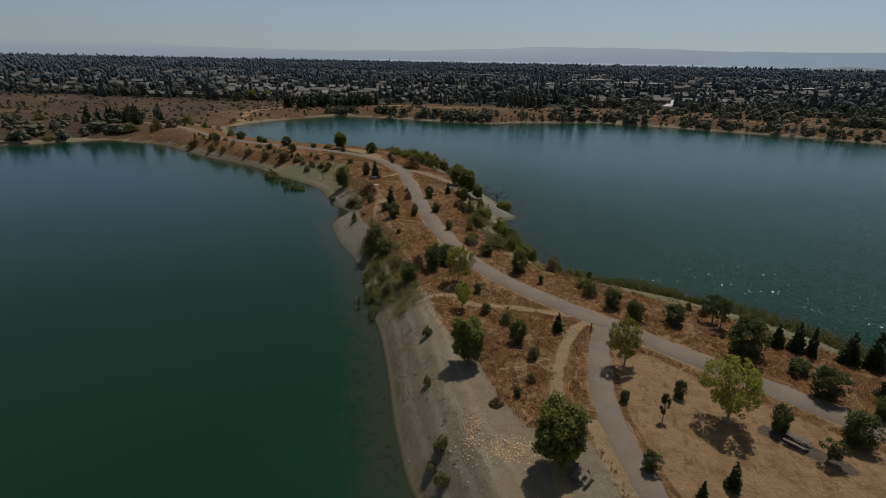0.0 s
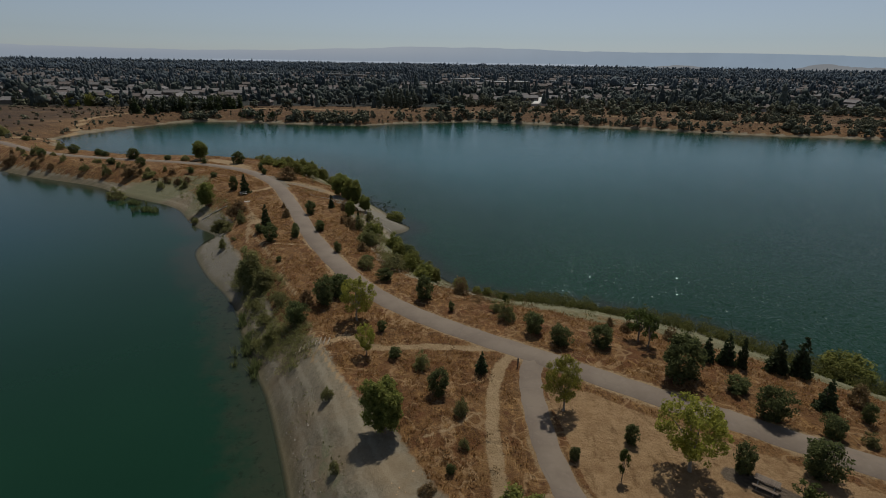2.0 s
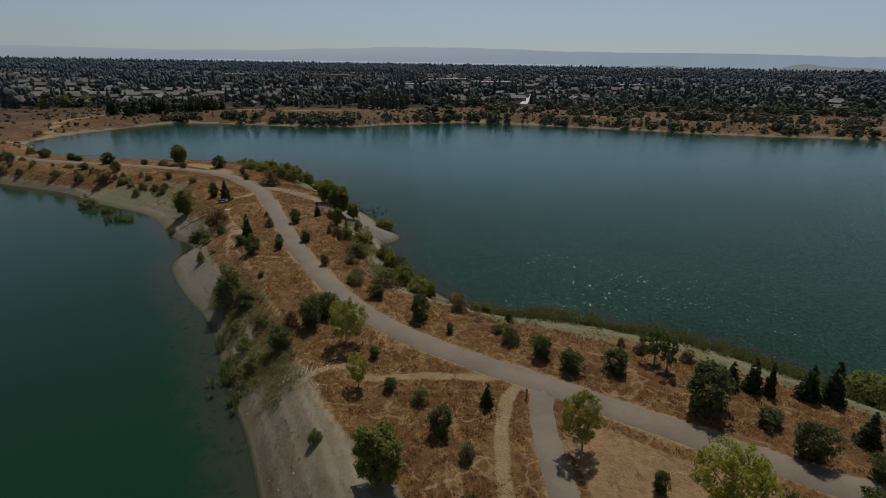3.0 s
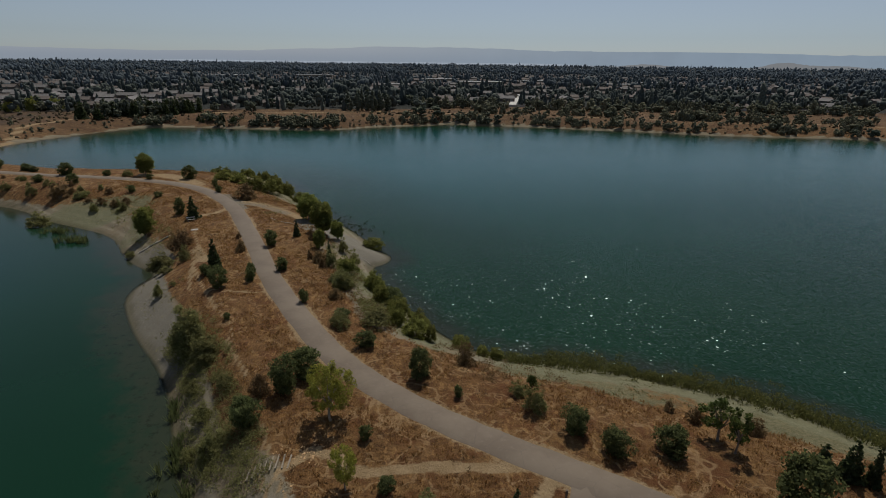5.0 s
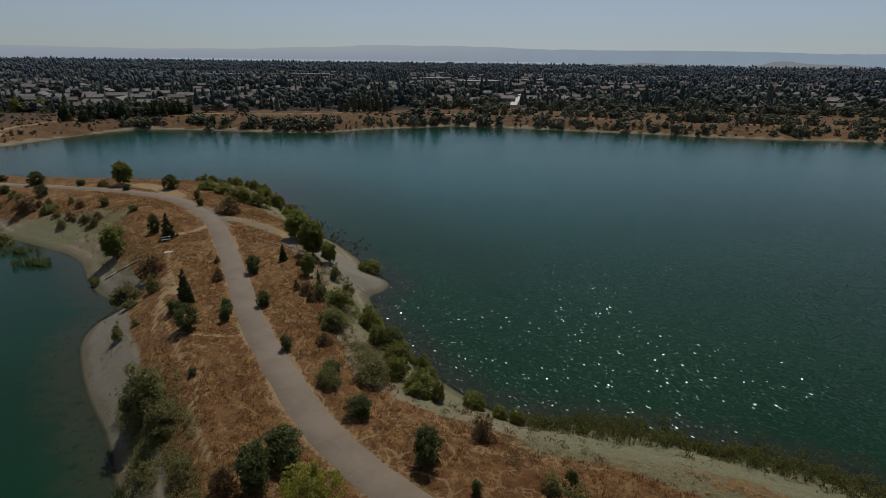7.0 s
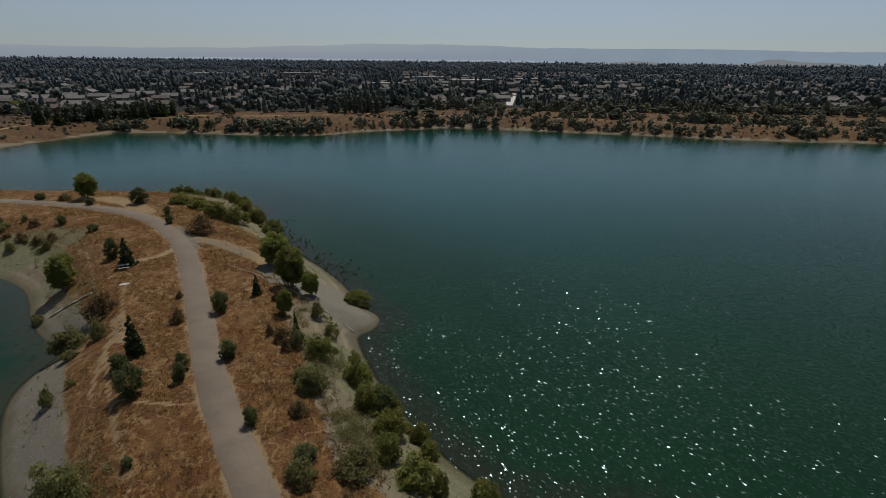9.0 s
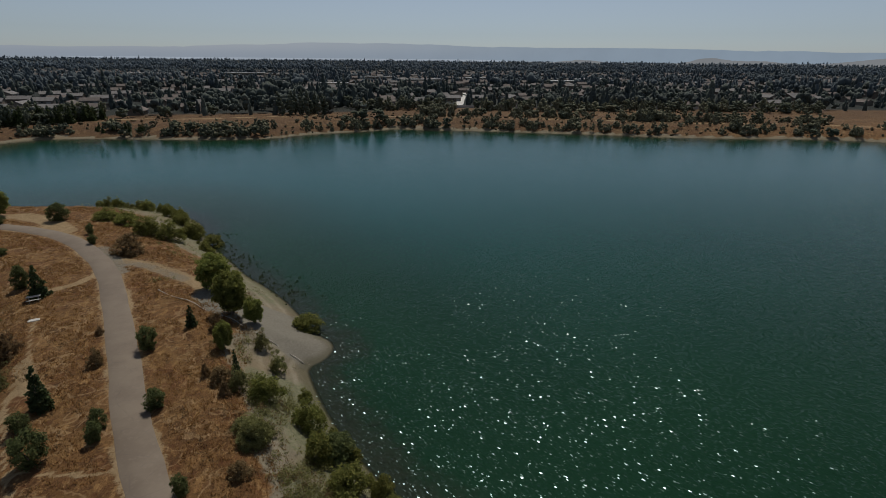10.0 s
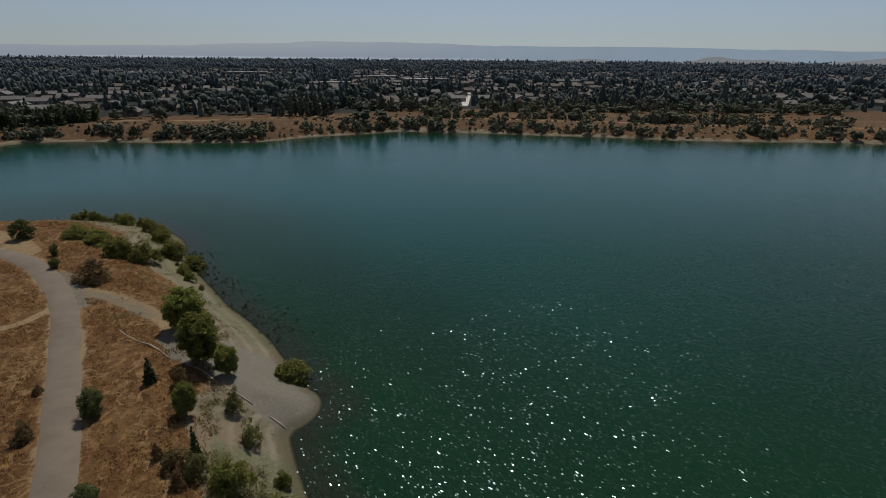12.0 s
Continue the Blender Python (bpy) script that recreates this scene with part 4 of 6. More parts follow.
def clumps_mesh(name, mid, rad, material, rough=0.17, sprays=None, spray_mat=None):
    """Uneven leafy clumps, mid and rad being (n, 3), and loose leaf quads standing out from them."""
    n, k = len(mid), len(ICO_V)
    v = (ICO_V[None] * rng.uniform(1 - 2 * rough, 1 + 2 * rough, (n, k, 1)) * rad[:, None] + mid[:, None]).reshape(-1, 3)
    tris = (ICO_F[None] + (np.arange(n) * k)[:, None, None]).reshape(-1, 3)
    kinds = np.zeros(len(tris), np.int32)
    if sprays is not None:
        corner = len(v) + 4 * np.arange(len(sprays))[:, None, None] + np.array([[0, 1, 2], [0, 2, 3]])[None]
        v, tris = np.concatenate([v, sprays.reshape(-1, 3)]), np.concatenate([tris, corner.reshape(-1, 3)])
        kinds = np.concatenate([kinds, np.ones(2 * len(sprays), np.int32)])
    me = bpy.data.meshes.new(name)
    me.vertices.add(len(v))
    me.vertices.foreach_set("co", v.astype(np.float32).ravel())
    me.loops.add(tris.size)
    me.loops.foreach_set("vertex_index", tris.astype(np.int32).ravel())
    me.polygons.add(len(tris))
    me.polygons.foreach_set("loop_start", np.arange(0, tris.size, 3, dtype=np.int32))
    me.update(calc_edges=True)
    me.materials.append(material)
    if spray_mat:
        me.materials.append(spray_mat)
        me.polygons.foreach_set("material_index", kinds)
    me.shade_smooth()
    return me


def stick_rows(rows, sides=5):
    """Tapered limbs. rows: (start, end, start radius, end radius), bent a little on the way."""
    verts, faces = [], []
    for a, b, r0, r1 in rows:
        a, b = Vector(a), Vector(b)
        ax = (b - a).normalized()
        u = ax.orthogonal().normalized()
        w = ax.cross(u)
        bend = (u * rng.uniform(-1, 1) + w * rng.uniform(-1, 1)) * (b - a).length * 0.07
        base = len(verts)
        for k in range(4):
            f = k / 3
            c, r = a.lerp(b, f) + bend * math.sin(math.pi * f), r0 + (r1 - r0) * f
            if k == 0:
                r *= 1.15
            verts += [tuple(c + (u * math.cos(q) + w * math.sin(q)) * r) for q in [2 * math.pi * i / sides for i in range(sides)]]
        for k in range(3):
            faces += [(base + k * sides + i, base + k * sides + (i + 1) % sides, base + (k + 1) * sides + (i + 1) % sides, base + (k + 1) * sides + i) for i in range(sides)]
        faces.append(tuple(base + 3 * sides + i for i in range(sides)))
    return verts, faces


def plant(kind, trunk_name, rows, bark, crown_name, leaves, leaf_mat):
    root = new(kind)
    for i, row in enumerate(rows if trunk_name != "whorl" else [rows]):
        v, f = stick_rows([row] if trunk_name != "whorl" else row)
        name = "trunk" if i == 0 else "limb" if trunk_name == "trunk" else trunk_name
        part(name, mesh_of(name, v, f, bark, True), root)
    part(crown_name, quads_mesh(crown_name, leaves, leaf_mat), root)
    return root


def round_blobs(n, w, z0, z1, rmin, rmax, shell=0.55):
    """Clump centres through an uneven ellipsoid between two heights."""
    out = []
    lean = rng.uniform(-0.12, 0.12, 2) * w
    bulge = rng.uniform(0, 6.28, 3)
    for _ in range(n):
        d = rng.normal(size=3)
        d /= np.linalg.norm(d)
        q = math.atan2(d[1], d[0])
        wide = 1 + 0.16 * math.sin(2 * q + bulge[0]) + 0.12 * math.sin(3 * q + bulge[1])
        k = shell + (1 - shell) * rng.random() ** 0.5
        r = rng.uniform(rmin, rmax) * w
        x, y = d[0] * k * wide * (w / 2 - r * 0.75), d[1] * k * wide * (w / 2 - r * 0.75)
        z = (z0 + z1) / 2 + d[2] * k * ((z1 - z0) / 2 - r * 0.6)
        out.append((x + lean[0], y + lean[1], z, r))
    return out


def broad_tree(kind, h, w, clear, n, per_area, leaf, bark, leaf_mat, rmin=0.11, rmax=0.19, dense=True):
    blobs = round_blobs(n, w, h * clear, h, rmin, rmax)
    fork = (rng.uniform(-0.1, 0.1), rng.uniform(-0.1, 0.1), h * (clear + 0.12))
    rows = [((0, 0, -0.15), fork, 0.028 * h, 0.019 * h)]
    for x, y, z, r in blobs[:: max(1, n // 8)]:
        rows.append((fork, (x * 0.9, y * 0.9, max(z, fork[2] + 0.1)), 0.013 * h, 0.004 * h))
    return plant(kind, "trunk", rows, bark, "crown", clump_leaves(blobs, per_area, leaf, 0.75, dense), leaf_mat)


def dome_blobs(n, w, h, rmin, rmax, ragged):
    """Clump centres of a shrub that spreads from the ground: an uneven dome."""
    out = []
    ph = rng.uniform(0, 6.28, 3)
    for _ in range(n):
        q, rho = rng.uniform(0, 6.28), rng.random() ** 0.5
        wide = 1 + 0.18 * math.sin(2 * q + ph[0]) + 0.14 * math.sin(3 * q + ph[1])
        top = h * (1 - rho ** 2.6) ** 0.6 * (1 + ragged * rng.uniform(-1, 0.6))
        r = rng.uniform(rmin, rmax) * min(w, h * 1.4)
        out.append((math.cos(q) * rho * wide * (w / 2 - r * 0.6), math.sin(q) * rho * wide * (w / 2 - r * 0.6), max(r * 0.5, (top - r * 0.6) * rng.uniform(0.25, 1.0) ** 0.6), r))
    return out


def lobed_tree(kind, h, w, lobes, per_area, leaf, bark, leaf_mat):
    """A full tree of several upright lobes of unlike height."""
    blobs, rows = [], [((0, 0, -0.15), (0.05, 0, h * 0.3), 0.03 * h, 0.02 * h)]
    for i in range(lobes):
        q, e = 6.28 * (i + rng.uniform(-0.3, 0.3)) / lobes, w * rng.uniform(0.12, 0.19)
        e *= 1.0 if i else 0.3
        top, wide = h * rng.uniform(0.84, 0.97) if i else h, w * rng.uniform(0.56, 0.70)
        cx, cy = math.cos(q) * e, math.sin(q) * e
        for x, y, z, r in round_blobs(46, wide, h * rng.uniform(0.0, 0.1), top, 0.10, 0.19, 0.45):
            blobs.append((x + cx, y + cy, z, r))
        rows.append(((0.05, 0, h * 0.25), (cx, cy, top * 0.8), 0.014 * h, 0.004 * h))
    return plant(kind, "trunk", rows, bark, "crown", clump_leaves(blobs, per_area, leaf, 0.75), leaf_mat)


def bush(kind, h, w, n, per_area, leaf, leaf_mat, bark=None, low=0.02, ball=False, stems=4, loose=0.75):
    blobs = round_blobs(n, w, -0.12 * h, h, 0.09, 0.17, 0.4) if ball else dome_blobs(n, w, h, 0.09, 0.17, low)
    blobs = [(x, y, max(z, 0.1), r) for x, y, z, r in blobs]
    rows = [((rng.uniform(-0.08, 0.08), rng.uniform(-0.08, 0.08), -0.1), (x * 0.8, y * 0.8, max(z, 0.25)), 0.022 * h, 0.006 * h) for x, y, z, r in blobs[:: max(1, n // stems)][:stems]]
    return plant(kind, "stem", rows, bark or BARK, "foliage", clump_leaves(blobs, per_area, leaf, loose), leaf_mat)


def conifer(kind, h, w, leaf_mat):
    blobs, rows = [], [((0, 0, -0.15), (0, 0, h * 0.96), 0.025 * h, 0.004 * h)]
    for k in range(13):
        f = k / 12
        z, reach = h * (0.07 + 0.89 * f), w * 0.5 * (1 - f) ** 0.62 * rng.uniform(0.62, 1.12)
        m = max(2, int(8 * (1 - f) + 2))
        for i in range(m):
            q = 6.28 * (i + rng.random()) / m
            e = reach * rng.uniform(0.55, 1.0)
            blobs.append((math.cos(q) * e * 0.8, math.sin(q) * e * 0.8, z - 0.1 * e, 0.05 * w + 0.09 * w * (1 - f)))
            if i % 3 == 0 and f < 0.9:
                rows.append(((0, 0, z), (math.cos(q) * e, math.sin(q) * e, z - 0.05 * e), 0.008 * h, 0.003 * h))
    return plant(kind, "trunk", rows[:1], BARK, "crown", leaf_quads(clump_cloud(blobs, 240), 0.12 * w ** 0.5), leaf_mat)


def reed_clump(h, w, count):
    p = np.c_[rng.normal(0, w / 4, (count, 2)), np.zeros(count)]
    tip = p + np.c_[rng.normal(0, 0.22, (count, 2)) * h, h * rng.uniform(0.55, 1.0, count)]
    side = np.c_[rng.normal(size=(count, 2)), np.zeros(count)]
    side *= 0.035 / np.linalg.norm(side, axis=1)[:, None]
    mid = (p + tip) / 2
    return np.stack([p - side, mid + side * 1.6, tip, mid - side * 1.6], 1)


MAKERS = {
    "sycamore_tree": lambda: broad_tree("sycamore_tree", 6.2, 5.6, 0.14, 125, 420, 0.10, PALE_BARK, SYC_LEAF, 0.04, 0.10, False),
    "cottonwood_tree": lambda: lobed_tree("cottonwood_tree", 6.8, 5.4, 5, 250, 0.132, BARK, COT_LEAF),
    "live_oak": lambda: bush("live_oak", 3.0, 3.0, 74, 280, 0.088, OAK_LEAF, None, 0.12, True, 1),
    "conifer": lambda: conifer("conifer", 4.2, 2.4, CON_LEAF),
    "shrub": lambda: bush("shrub", 2.4, 2.8, 80, 150, 0.085, SHR_LEAF, None, 0.45),
    "tall_shrub": lambda: bush("tall_shrub", 5.2, 5.0, 130, 115, 0.11, SHR_LEAF, None, 0.5, False, 5),
    "dry_shrub": lambda: bush("dry_shrub", 2.2, 2.6, 75, 230, 0.071, DRY_LEAF, None, 0.5),
    "willow_shrub": lambda: bush("willow_shrub", 4.0, 4.4, 100, 120, 0.115, WIL_LEAF, None, 0.4, False, 2),
    "young_tree": lambda: broad_tree("young_tree", 3.4, 2.2, 0.2, 22, 420, 0.10, BARK, YNG_LEAF, 0.10, 0.19),
}
FAR_KINDS = {"shore_tree": (5.0, 5.5, SHORE_LEAF), "shore_oak": (5.0, 5.5, SHORE_OAK_LEAF), "shore_shrub": (4.0, 5.5, SHORE_LEAF), "shore_brush": (3.0, 4.5, SHORE_LEAF), "shore_willow": (4.0, 5.5, SHORE_LEAF)}


def far_bush(kind, h, w, n, leaf_mat, crown_mat, ball):
    """A tree or thicket of the far shore: a stem, leafy clumps and loose sprays standing out from them."""
    root = new(kind)
    v, f = stick_rows([((0, 0, -0.2), (0.1, 0, h * 0.5), 0.03 * h, 0.012 * h)])
    part("trunk", mesh_of("trunk", v, f, BARK, True), root)
    blobs = np.array(round_blobs(n, w, 0.0, h, 0.09, 0.17, 0.3) if ball else dome_blobs(n, w, h, 0.09, 0.17, 0.5))
    blobs[:, 2] = np.maximum(blobs[:, 2], 0.25)
    rad = np.repeat(blobs[:, 3:], 3, 1) * rng.uniform(0.75, 1.15, (n, 3)) * (1, 1, 0.85)
    out = rng.normal(size=(n * 6, 3))
    out /= np.linalg.norm(out, axis=1)[:, None]
    mid = np.repeat(blobs, 6, 0)
    sprays = leaf_quads(mid[:, :3] + out * mid[:, 3:] * 1.02, 0.26, out, 0.9)
    part("crown", clumps_mesh("crown", blobs[:, :3], rad, crown_mat, 0.24, sprays, leaf_mat), root)
    return root


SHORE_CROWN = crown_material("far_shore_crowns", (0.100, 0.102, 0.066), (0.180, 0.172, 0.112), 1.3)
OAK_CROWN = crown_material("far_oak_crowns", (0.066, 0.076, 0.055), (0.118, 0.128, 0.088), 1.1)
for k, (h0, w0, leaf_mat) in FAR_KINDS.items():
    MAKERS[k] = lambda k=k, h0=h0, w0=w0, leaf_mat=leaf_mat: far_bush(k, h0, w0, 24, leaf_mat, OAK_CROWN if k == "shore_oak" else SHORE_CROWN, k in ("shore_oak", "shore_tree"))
MAKERS["poplar"] = lambda: far_poplar(14.0, 5.0)


def far_poplar(h, w):
    """A tall narrow tree before the houses."""
    root = new("poplar")
    v, f = stick_rows([((0, 0, -0.3), (0, 0, h * 0.9), 0.02 * h, 0.004 * h)])
    part("trunk", mesh_of("trunk", v, f, BARK, True), root)
    n = 22
    f = (np.arange(n) + 0.5) / n
    wide = w * 0.5 * np.sin(np.pi * (0.12 + 0.86 * f)) ** 0.7
    q = rng.uniform(0, 6.28, n)
    mid = np.stack([np.cos(q) * wide * 0.45, np.sin(q) * wide * 0.45, h * (0.06 + 0.9 * f)], 1)
    rad = np.stack([wide * 0.62, wide * 0.62, np.full(n, h * 0.075)], 1) * rng.uniform(0.7, 1.2, (n, 1))
    part("crown", clumps_mesh("crown", mid, rad, OAK_CROWN), root)
    return root


SIZE = {"sycamore_tree": (6.2, 5.6), "cottonwood_tree": (6.8, 5.4), "live_oak": (3.0, 3.0), "conifer": (4.2, 2.4), "shrub": (2.4, 2.8), "tall_shrub": (5.2, 5.0), "dry_shrub": (2.2, 2.6), "willow_shrub": (4.0, 4.4), "young_tree": (3.4, 2.2), "poplar": (14.0, 5.0)}
LABELS = {"sycamore_tree": "yellow-green sycamore with a pale trunk in dry grass", "cottonwood_tree": "full green cottonwood tree near the lake shore",
          "live_oak": "dark green rounded live oak in dry orange grass", "conifer": "dark green pointed conifer on the bank",
          "tall_shrub": "tall grey-green straggling thicket on the beach bank",
          "shrub": "grey-green straggling shrub on the bank", "dry_shrub": "brown withered shrub on the dry slope",
          "willow_shrub": "green willow thicket at the water's edge", "young_tree": "slender young green tree in dry grass", "poplar": "tall narrow dark tree by the town"}
CATEGORY = {"live_oak": "tree", "conifer": "tree", "sycamore_tree": "tree", "cottonwood_tree": "tree", "young_tree": "tree", "poplar": "tree", "shrub": "shrub", "tall_shrub": "shrub", "dry_shrub": "shrub", "willow_shrub": "shrub"}
for k, (h0, w0, _) in FAR_KINDS.items():
    SIZE[k], LABELS[k], CATEGORY[k] = (h0, w0), "thicket on the far shore", "shrub" if "shrub" in k or "brush" in k else "tree"
masters = {k: [f() for _ in range(3)] for k, f in MAKERS.items()}
taken = {k: 0 for k in MAKERS}


def set_plant(kind, x, y, h, w, ground_z=None, note=""):
    k = taken[kind]
    taken[kind] += 1
    z = max(height(x, y), -0.05) if ground_z is None else ground_z
    h0, w0 = SIZE[kind]
    m = Matrix.Translation((x, y, z)) @ Matrix.Rotation(rng.uniform(0, 6.28), 4, "Z") @ Matrix.Diagonal((w / w0, w / w0, h / h0, 1))
    label = LABELS[kind]
    if note:
        label = note
    elif h < 0.62 * h0:
        label = "small " + label
    elif h > 1.35 * h0:
        label = "large " + label
    master = masters[kind][k % 3]
    if k < 3:
        master.matrix_basis = m
        ob = master
    else:
        ob = master.copy()
        scene.collection.objects.link(ob)
        for c in master.children:
            d = c.copy()
            scene.collection.objects.link(d)
            d.parent = ob
        ob.matrix_basis = m
    return tagged(ob, label, CATEGORY[kind], "plants on the peninsula")


for kind, rows in (("sycamore_tree", SYCAMORES_A), ("cottonwood_tree", COTTONWOODS_A), ("live_oak", LIVE_OAKS_A + LIVE_OAKS_B + LIVE_OAKS_C),
                   ("conifer", CONIFERS_A), ("shrub", GREY_SHRUBS_A + GREY_SHRUBS_B + GREY_SHRUBS_C), ("dry_shrub", DRY_SHRUBS_A + DRY_SHRUBS_B), ("willow_shrub", WILLOWS_A), ("young_tree", YOUNG_TREES_A)):
    for x, y, h, w in rows:
        like = "tall_shrub" if kind == "shrub" and h > 3.4 else "cottonwood_tree" if kind == "sycamore_tree" and y > 190 else "shore_willow" if kind == "willow_shrub" and x < -150 else kind
        set_plant(like, x, y, h * {"willow_shrub": 0.78, "sycamore_tree": 1.12, "tall_shrub": 0.8}.get(like, 1.0), w * {"sycamore_tree": 0.9, "shore_willow": 0.75}.get(like, 1.0))


# willow thickets crowding the lake edge
for x0, y0, x1, y1, count, low, high, off in ((-37, 227, -19.5, 219, 10, 1.4, 3.0, 3.0), (-19.5, 219, -9.6, 200, 13, 1.4, 3.2, 3.0), (-9.6, 200, -7.5, 191, 5, 1.2, 2.6, 3.0), (-9, 193, 1, 172, 6, 0.8, 2.0, 1.5), (14.2, 124, 22.5, 103.5, 8, 1.0, 2.4, 0.8), (24.5, 101, 31, 96, 4, 1.0, 2.0, 1.0)):
    for i in range(count):
        f = (i + rng.uniform(-0.4, 0.4)) / count
        d = np.array([y0 - y1, x1 - x0]) / math.hypot(x1 - x0, y1 - y0)
        p = np.array([x0 + (x1 - x0) * f, y0 + (y1 - y0) * f]) - d * (0.6 + off * rng.random())
        h = rng.uniform(low, high)
        set_plant("willow_shrub", p[0], p[1], h, h * rng.uniform(0.9, 1.5), None, "olive-green willow thicket crowding the lake edge")


# trees and thickets along the far shore, in loose groups
line = np.array(FAR_SHORE[:17], float)
far_kinds = ["shore_willow", "shore_oak", "shore_shrub", "shore_brush", "shore_willow", "shore_tree", "shore_brush", "shore_tree"]


def along(line, count, near_d, far_d, power, low, high, note, keep=-0.25):
    """Bushes strewn beside a shore line, thinned by a slow wave so that gaps stay open."""
    made = 0
    while made < count:
        k, f = rng.integers(0, len(line) - 1), rng.random()
        a, b = line[k], line[k + 1]
        n = np.array([-(b - a)[1], (b - a)[0]])
        p = a + (b - a) * f + n / np.linalg.norm(n) * (near_d + (far_d - near_d) * rng.random() ** power)
        if wobble(p[0], p[1], 0.16) + rng.uniform(-0.9, 0.9) < keep:
            continue
        made += 1
        h = low + (high - low) * rng.random() ** 1.7
        set_plant(far_kinds[rng.integers(0, len(far_kinds))], p[0], p[1], h, h * rng.uniform(0.8, 1.3), note=note)


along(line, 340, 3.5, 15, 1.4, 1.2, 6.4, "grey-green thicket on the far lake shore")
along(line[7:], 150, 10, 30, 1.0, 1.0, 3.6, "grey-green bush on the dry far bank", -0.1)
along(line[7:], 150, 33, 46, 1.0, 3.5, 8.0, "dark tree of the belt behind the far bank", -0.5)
along(np.array(RIGHT_SHORE_B[-6:] + FAR_SHORE[:3], float), 120, 3, 30, 1.0, 0.8, 2.8, "small bush on the sandy shore of the bay", -0.2)
along(line[2:8], 60, 14, 46, 1.0, 0.8, 2.6, "small bush on the dry far bank", 0.0)

# dark grove behind the bay, the row along the town's wall, and poplars by the houses
for i in range(70):
    f = rng.random()
    set_plant("conifer" if i % 3 else "shore_oak", -150 + 56 * f + rng.normal(0, 2.5), 376 + 44 * f + rng.uniform(-3, 12), rng.uniform(5.5, 10.5), rng.uniform(4.0, 7.0), CREST_Z, "dark tree of the grove behind the bay")
for i in range(150):
    f = i / 149
    if abs(50 + 340 * f - 131) > 7:
        set_plant(("shore_oak", "shore_tree", "shore_willow", "poplar", "shore_oak", "shore_shrub")[i % 6], 50 + 340 * f + rng.normal(0, 2), 474 - 80 * f + rng.normal(0, 6), rng.uniform(4.0, 10.5), rng.uniform(5.0, 10.0) * (0.55 if i % 6 == 3 else 1), CREST_Z, "dark green tree along the town's pale wall")
for i in range(90):
    f = rng.random()
    set_plant(("shore_oak", "poplar", "shore_willow", "shore_tree")[i % 4], -430 + 330 * f, 452 - 14 * f + rng.normal(0, 7), rng.uniform(5, 11), rng.uniform(4.0, 9.0), CREST_Z, "dark tree of the belt between field and town")
for x, y in ((-213, 431), (-198, 455), (-205, 440)):
    set_plant("willow_shrub", x, y, rng.uniform(8, 10), rng.uniform(9, 11), CREST_Z, "yellow-green round tree at the edge of town")
for i in range(22):
    set_plant("conifer" if i % 4 else "shore_oak", -203 + 30 * rng.random(), 252 + 26 * rng.random(), rng.uniform(5, 9), rng.uniform(3.6, 6.0), CREST_Z, "dark tree of the clump above the low shore")
for i in range(14):
    set_plant("conifer", -86 + 26 * rng.random(), 364 + rng.normal(0, 4) + 8 * (i % 2), rng.uniform(2, 3.8), rng.uniform(1.6, 2.6), CREST_Z, "small planted conifer on the dry far bank")
for i in range(16):
    set_plant("poplar", 2 + 30 * rng.random(), 440 + rng.normal(0, 5), rng.uniform(9, 17), rng.uniform(4.0, 6.5), CREST_Z, "tall dark columnar tree before the town houses")
for x, y in ((-62, 431), (-55, 468), (-38, 446), (48, 398), (60, 397), (-88, 436), (-104, 440)):
    set_plant("shore_oak", x, y, rng.uniform(6.5, 9), rng.uniform(8, 11), CREST_Z, "round dark tree before the town houses")
toe = np.array(LEFT_SHORE_B[3:12], float)
for i in range(34):
    k, f = rng.integers(0, len(toe) - 1), rng.random()
    n = np.array([(toe[k + 1] - toe[k])[1], -(toe[k + 1] - toe[k])[0]])
    p = toe[k] + (toe[k + 1] - toe[k]) * f + n / np.linalg.norm(n) * rng.uniform(5.5, 11)
    set_plant(("shrub", "dry_shrub", "shrub")[i % 3], p[0], p[1], rng.uniform(0.8, 2.0), rng.uniform(1.0, 2.6), None, "small grey shrub at the foot of the bank")
made = 0
while made < 55:
    x, y = rng.uniform(-275, -166), rng.uniform(205, 285)
    if float(terrain(np.array([x]), np.array([y]))[2][0]) > 2 and y < 262 - 0.12 * (x + 220):
        made += 1
        set_plant(("shore_willow", "shore_shrub", "shore_willow", "shore_oak")[made % 4], x, y, rng.uniform(1.8, 4.6), rng.uniform(2.4, 5.0), None, "green thicket on the low shore of the quiet lake")
for i in range(130):
    x, y = rng.uniform(-430, -160), rng.uniform(285, 470)
    set_plant(("shore_brush", "shore_shrub", "shore_brush", "shore_oak")[i % 4], x, y, rng.uniform(1.0, 3.0), rng.uniform(1.4, 3.8), CREST_Z, "brown bush scattered over the dry field")

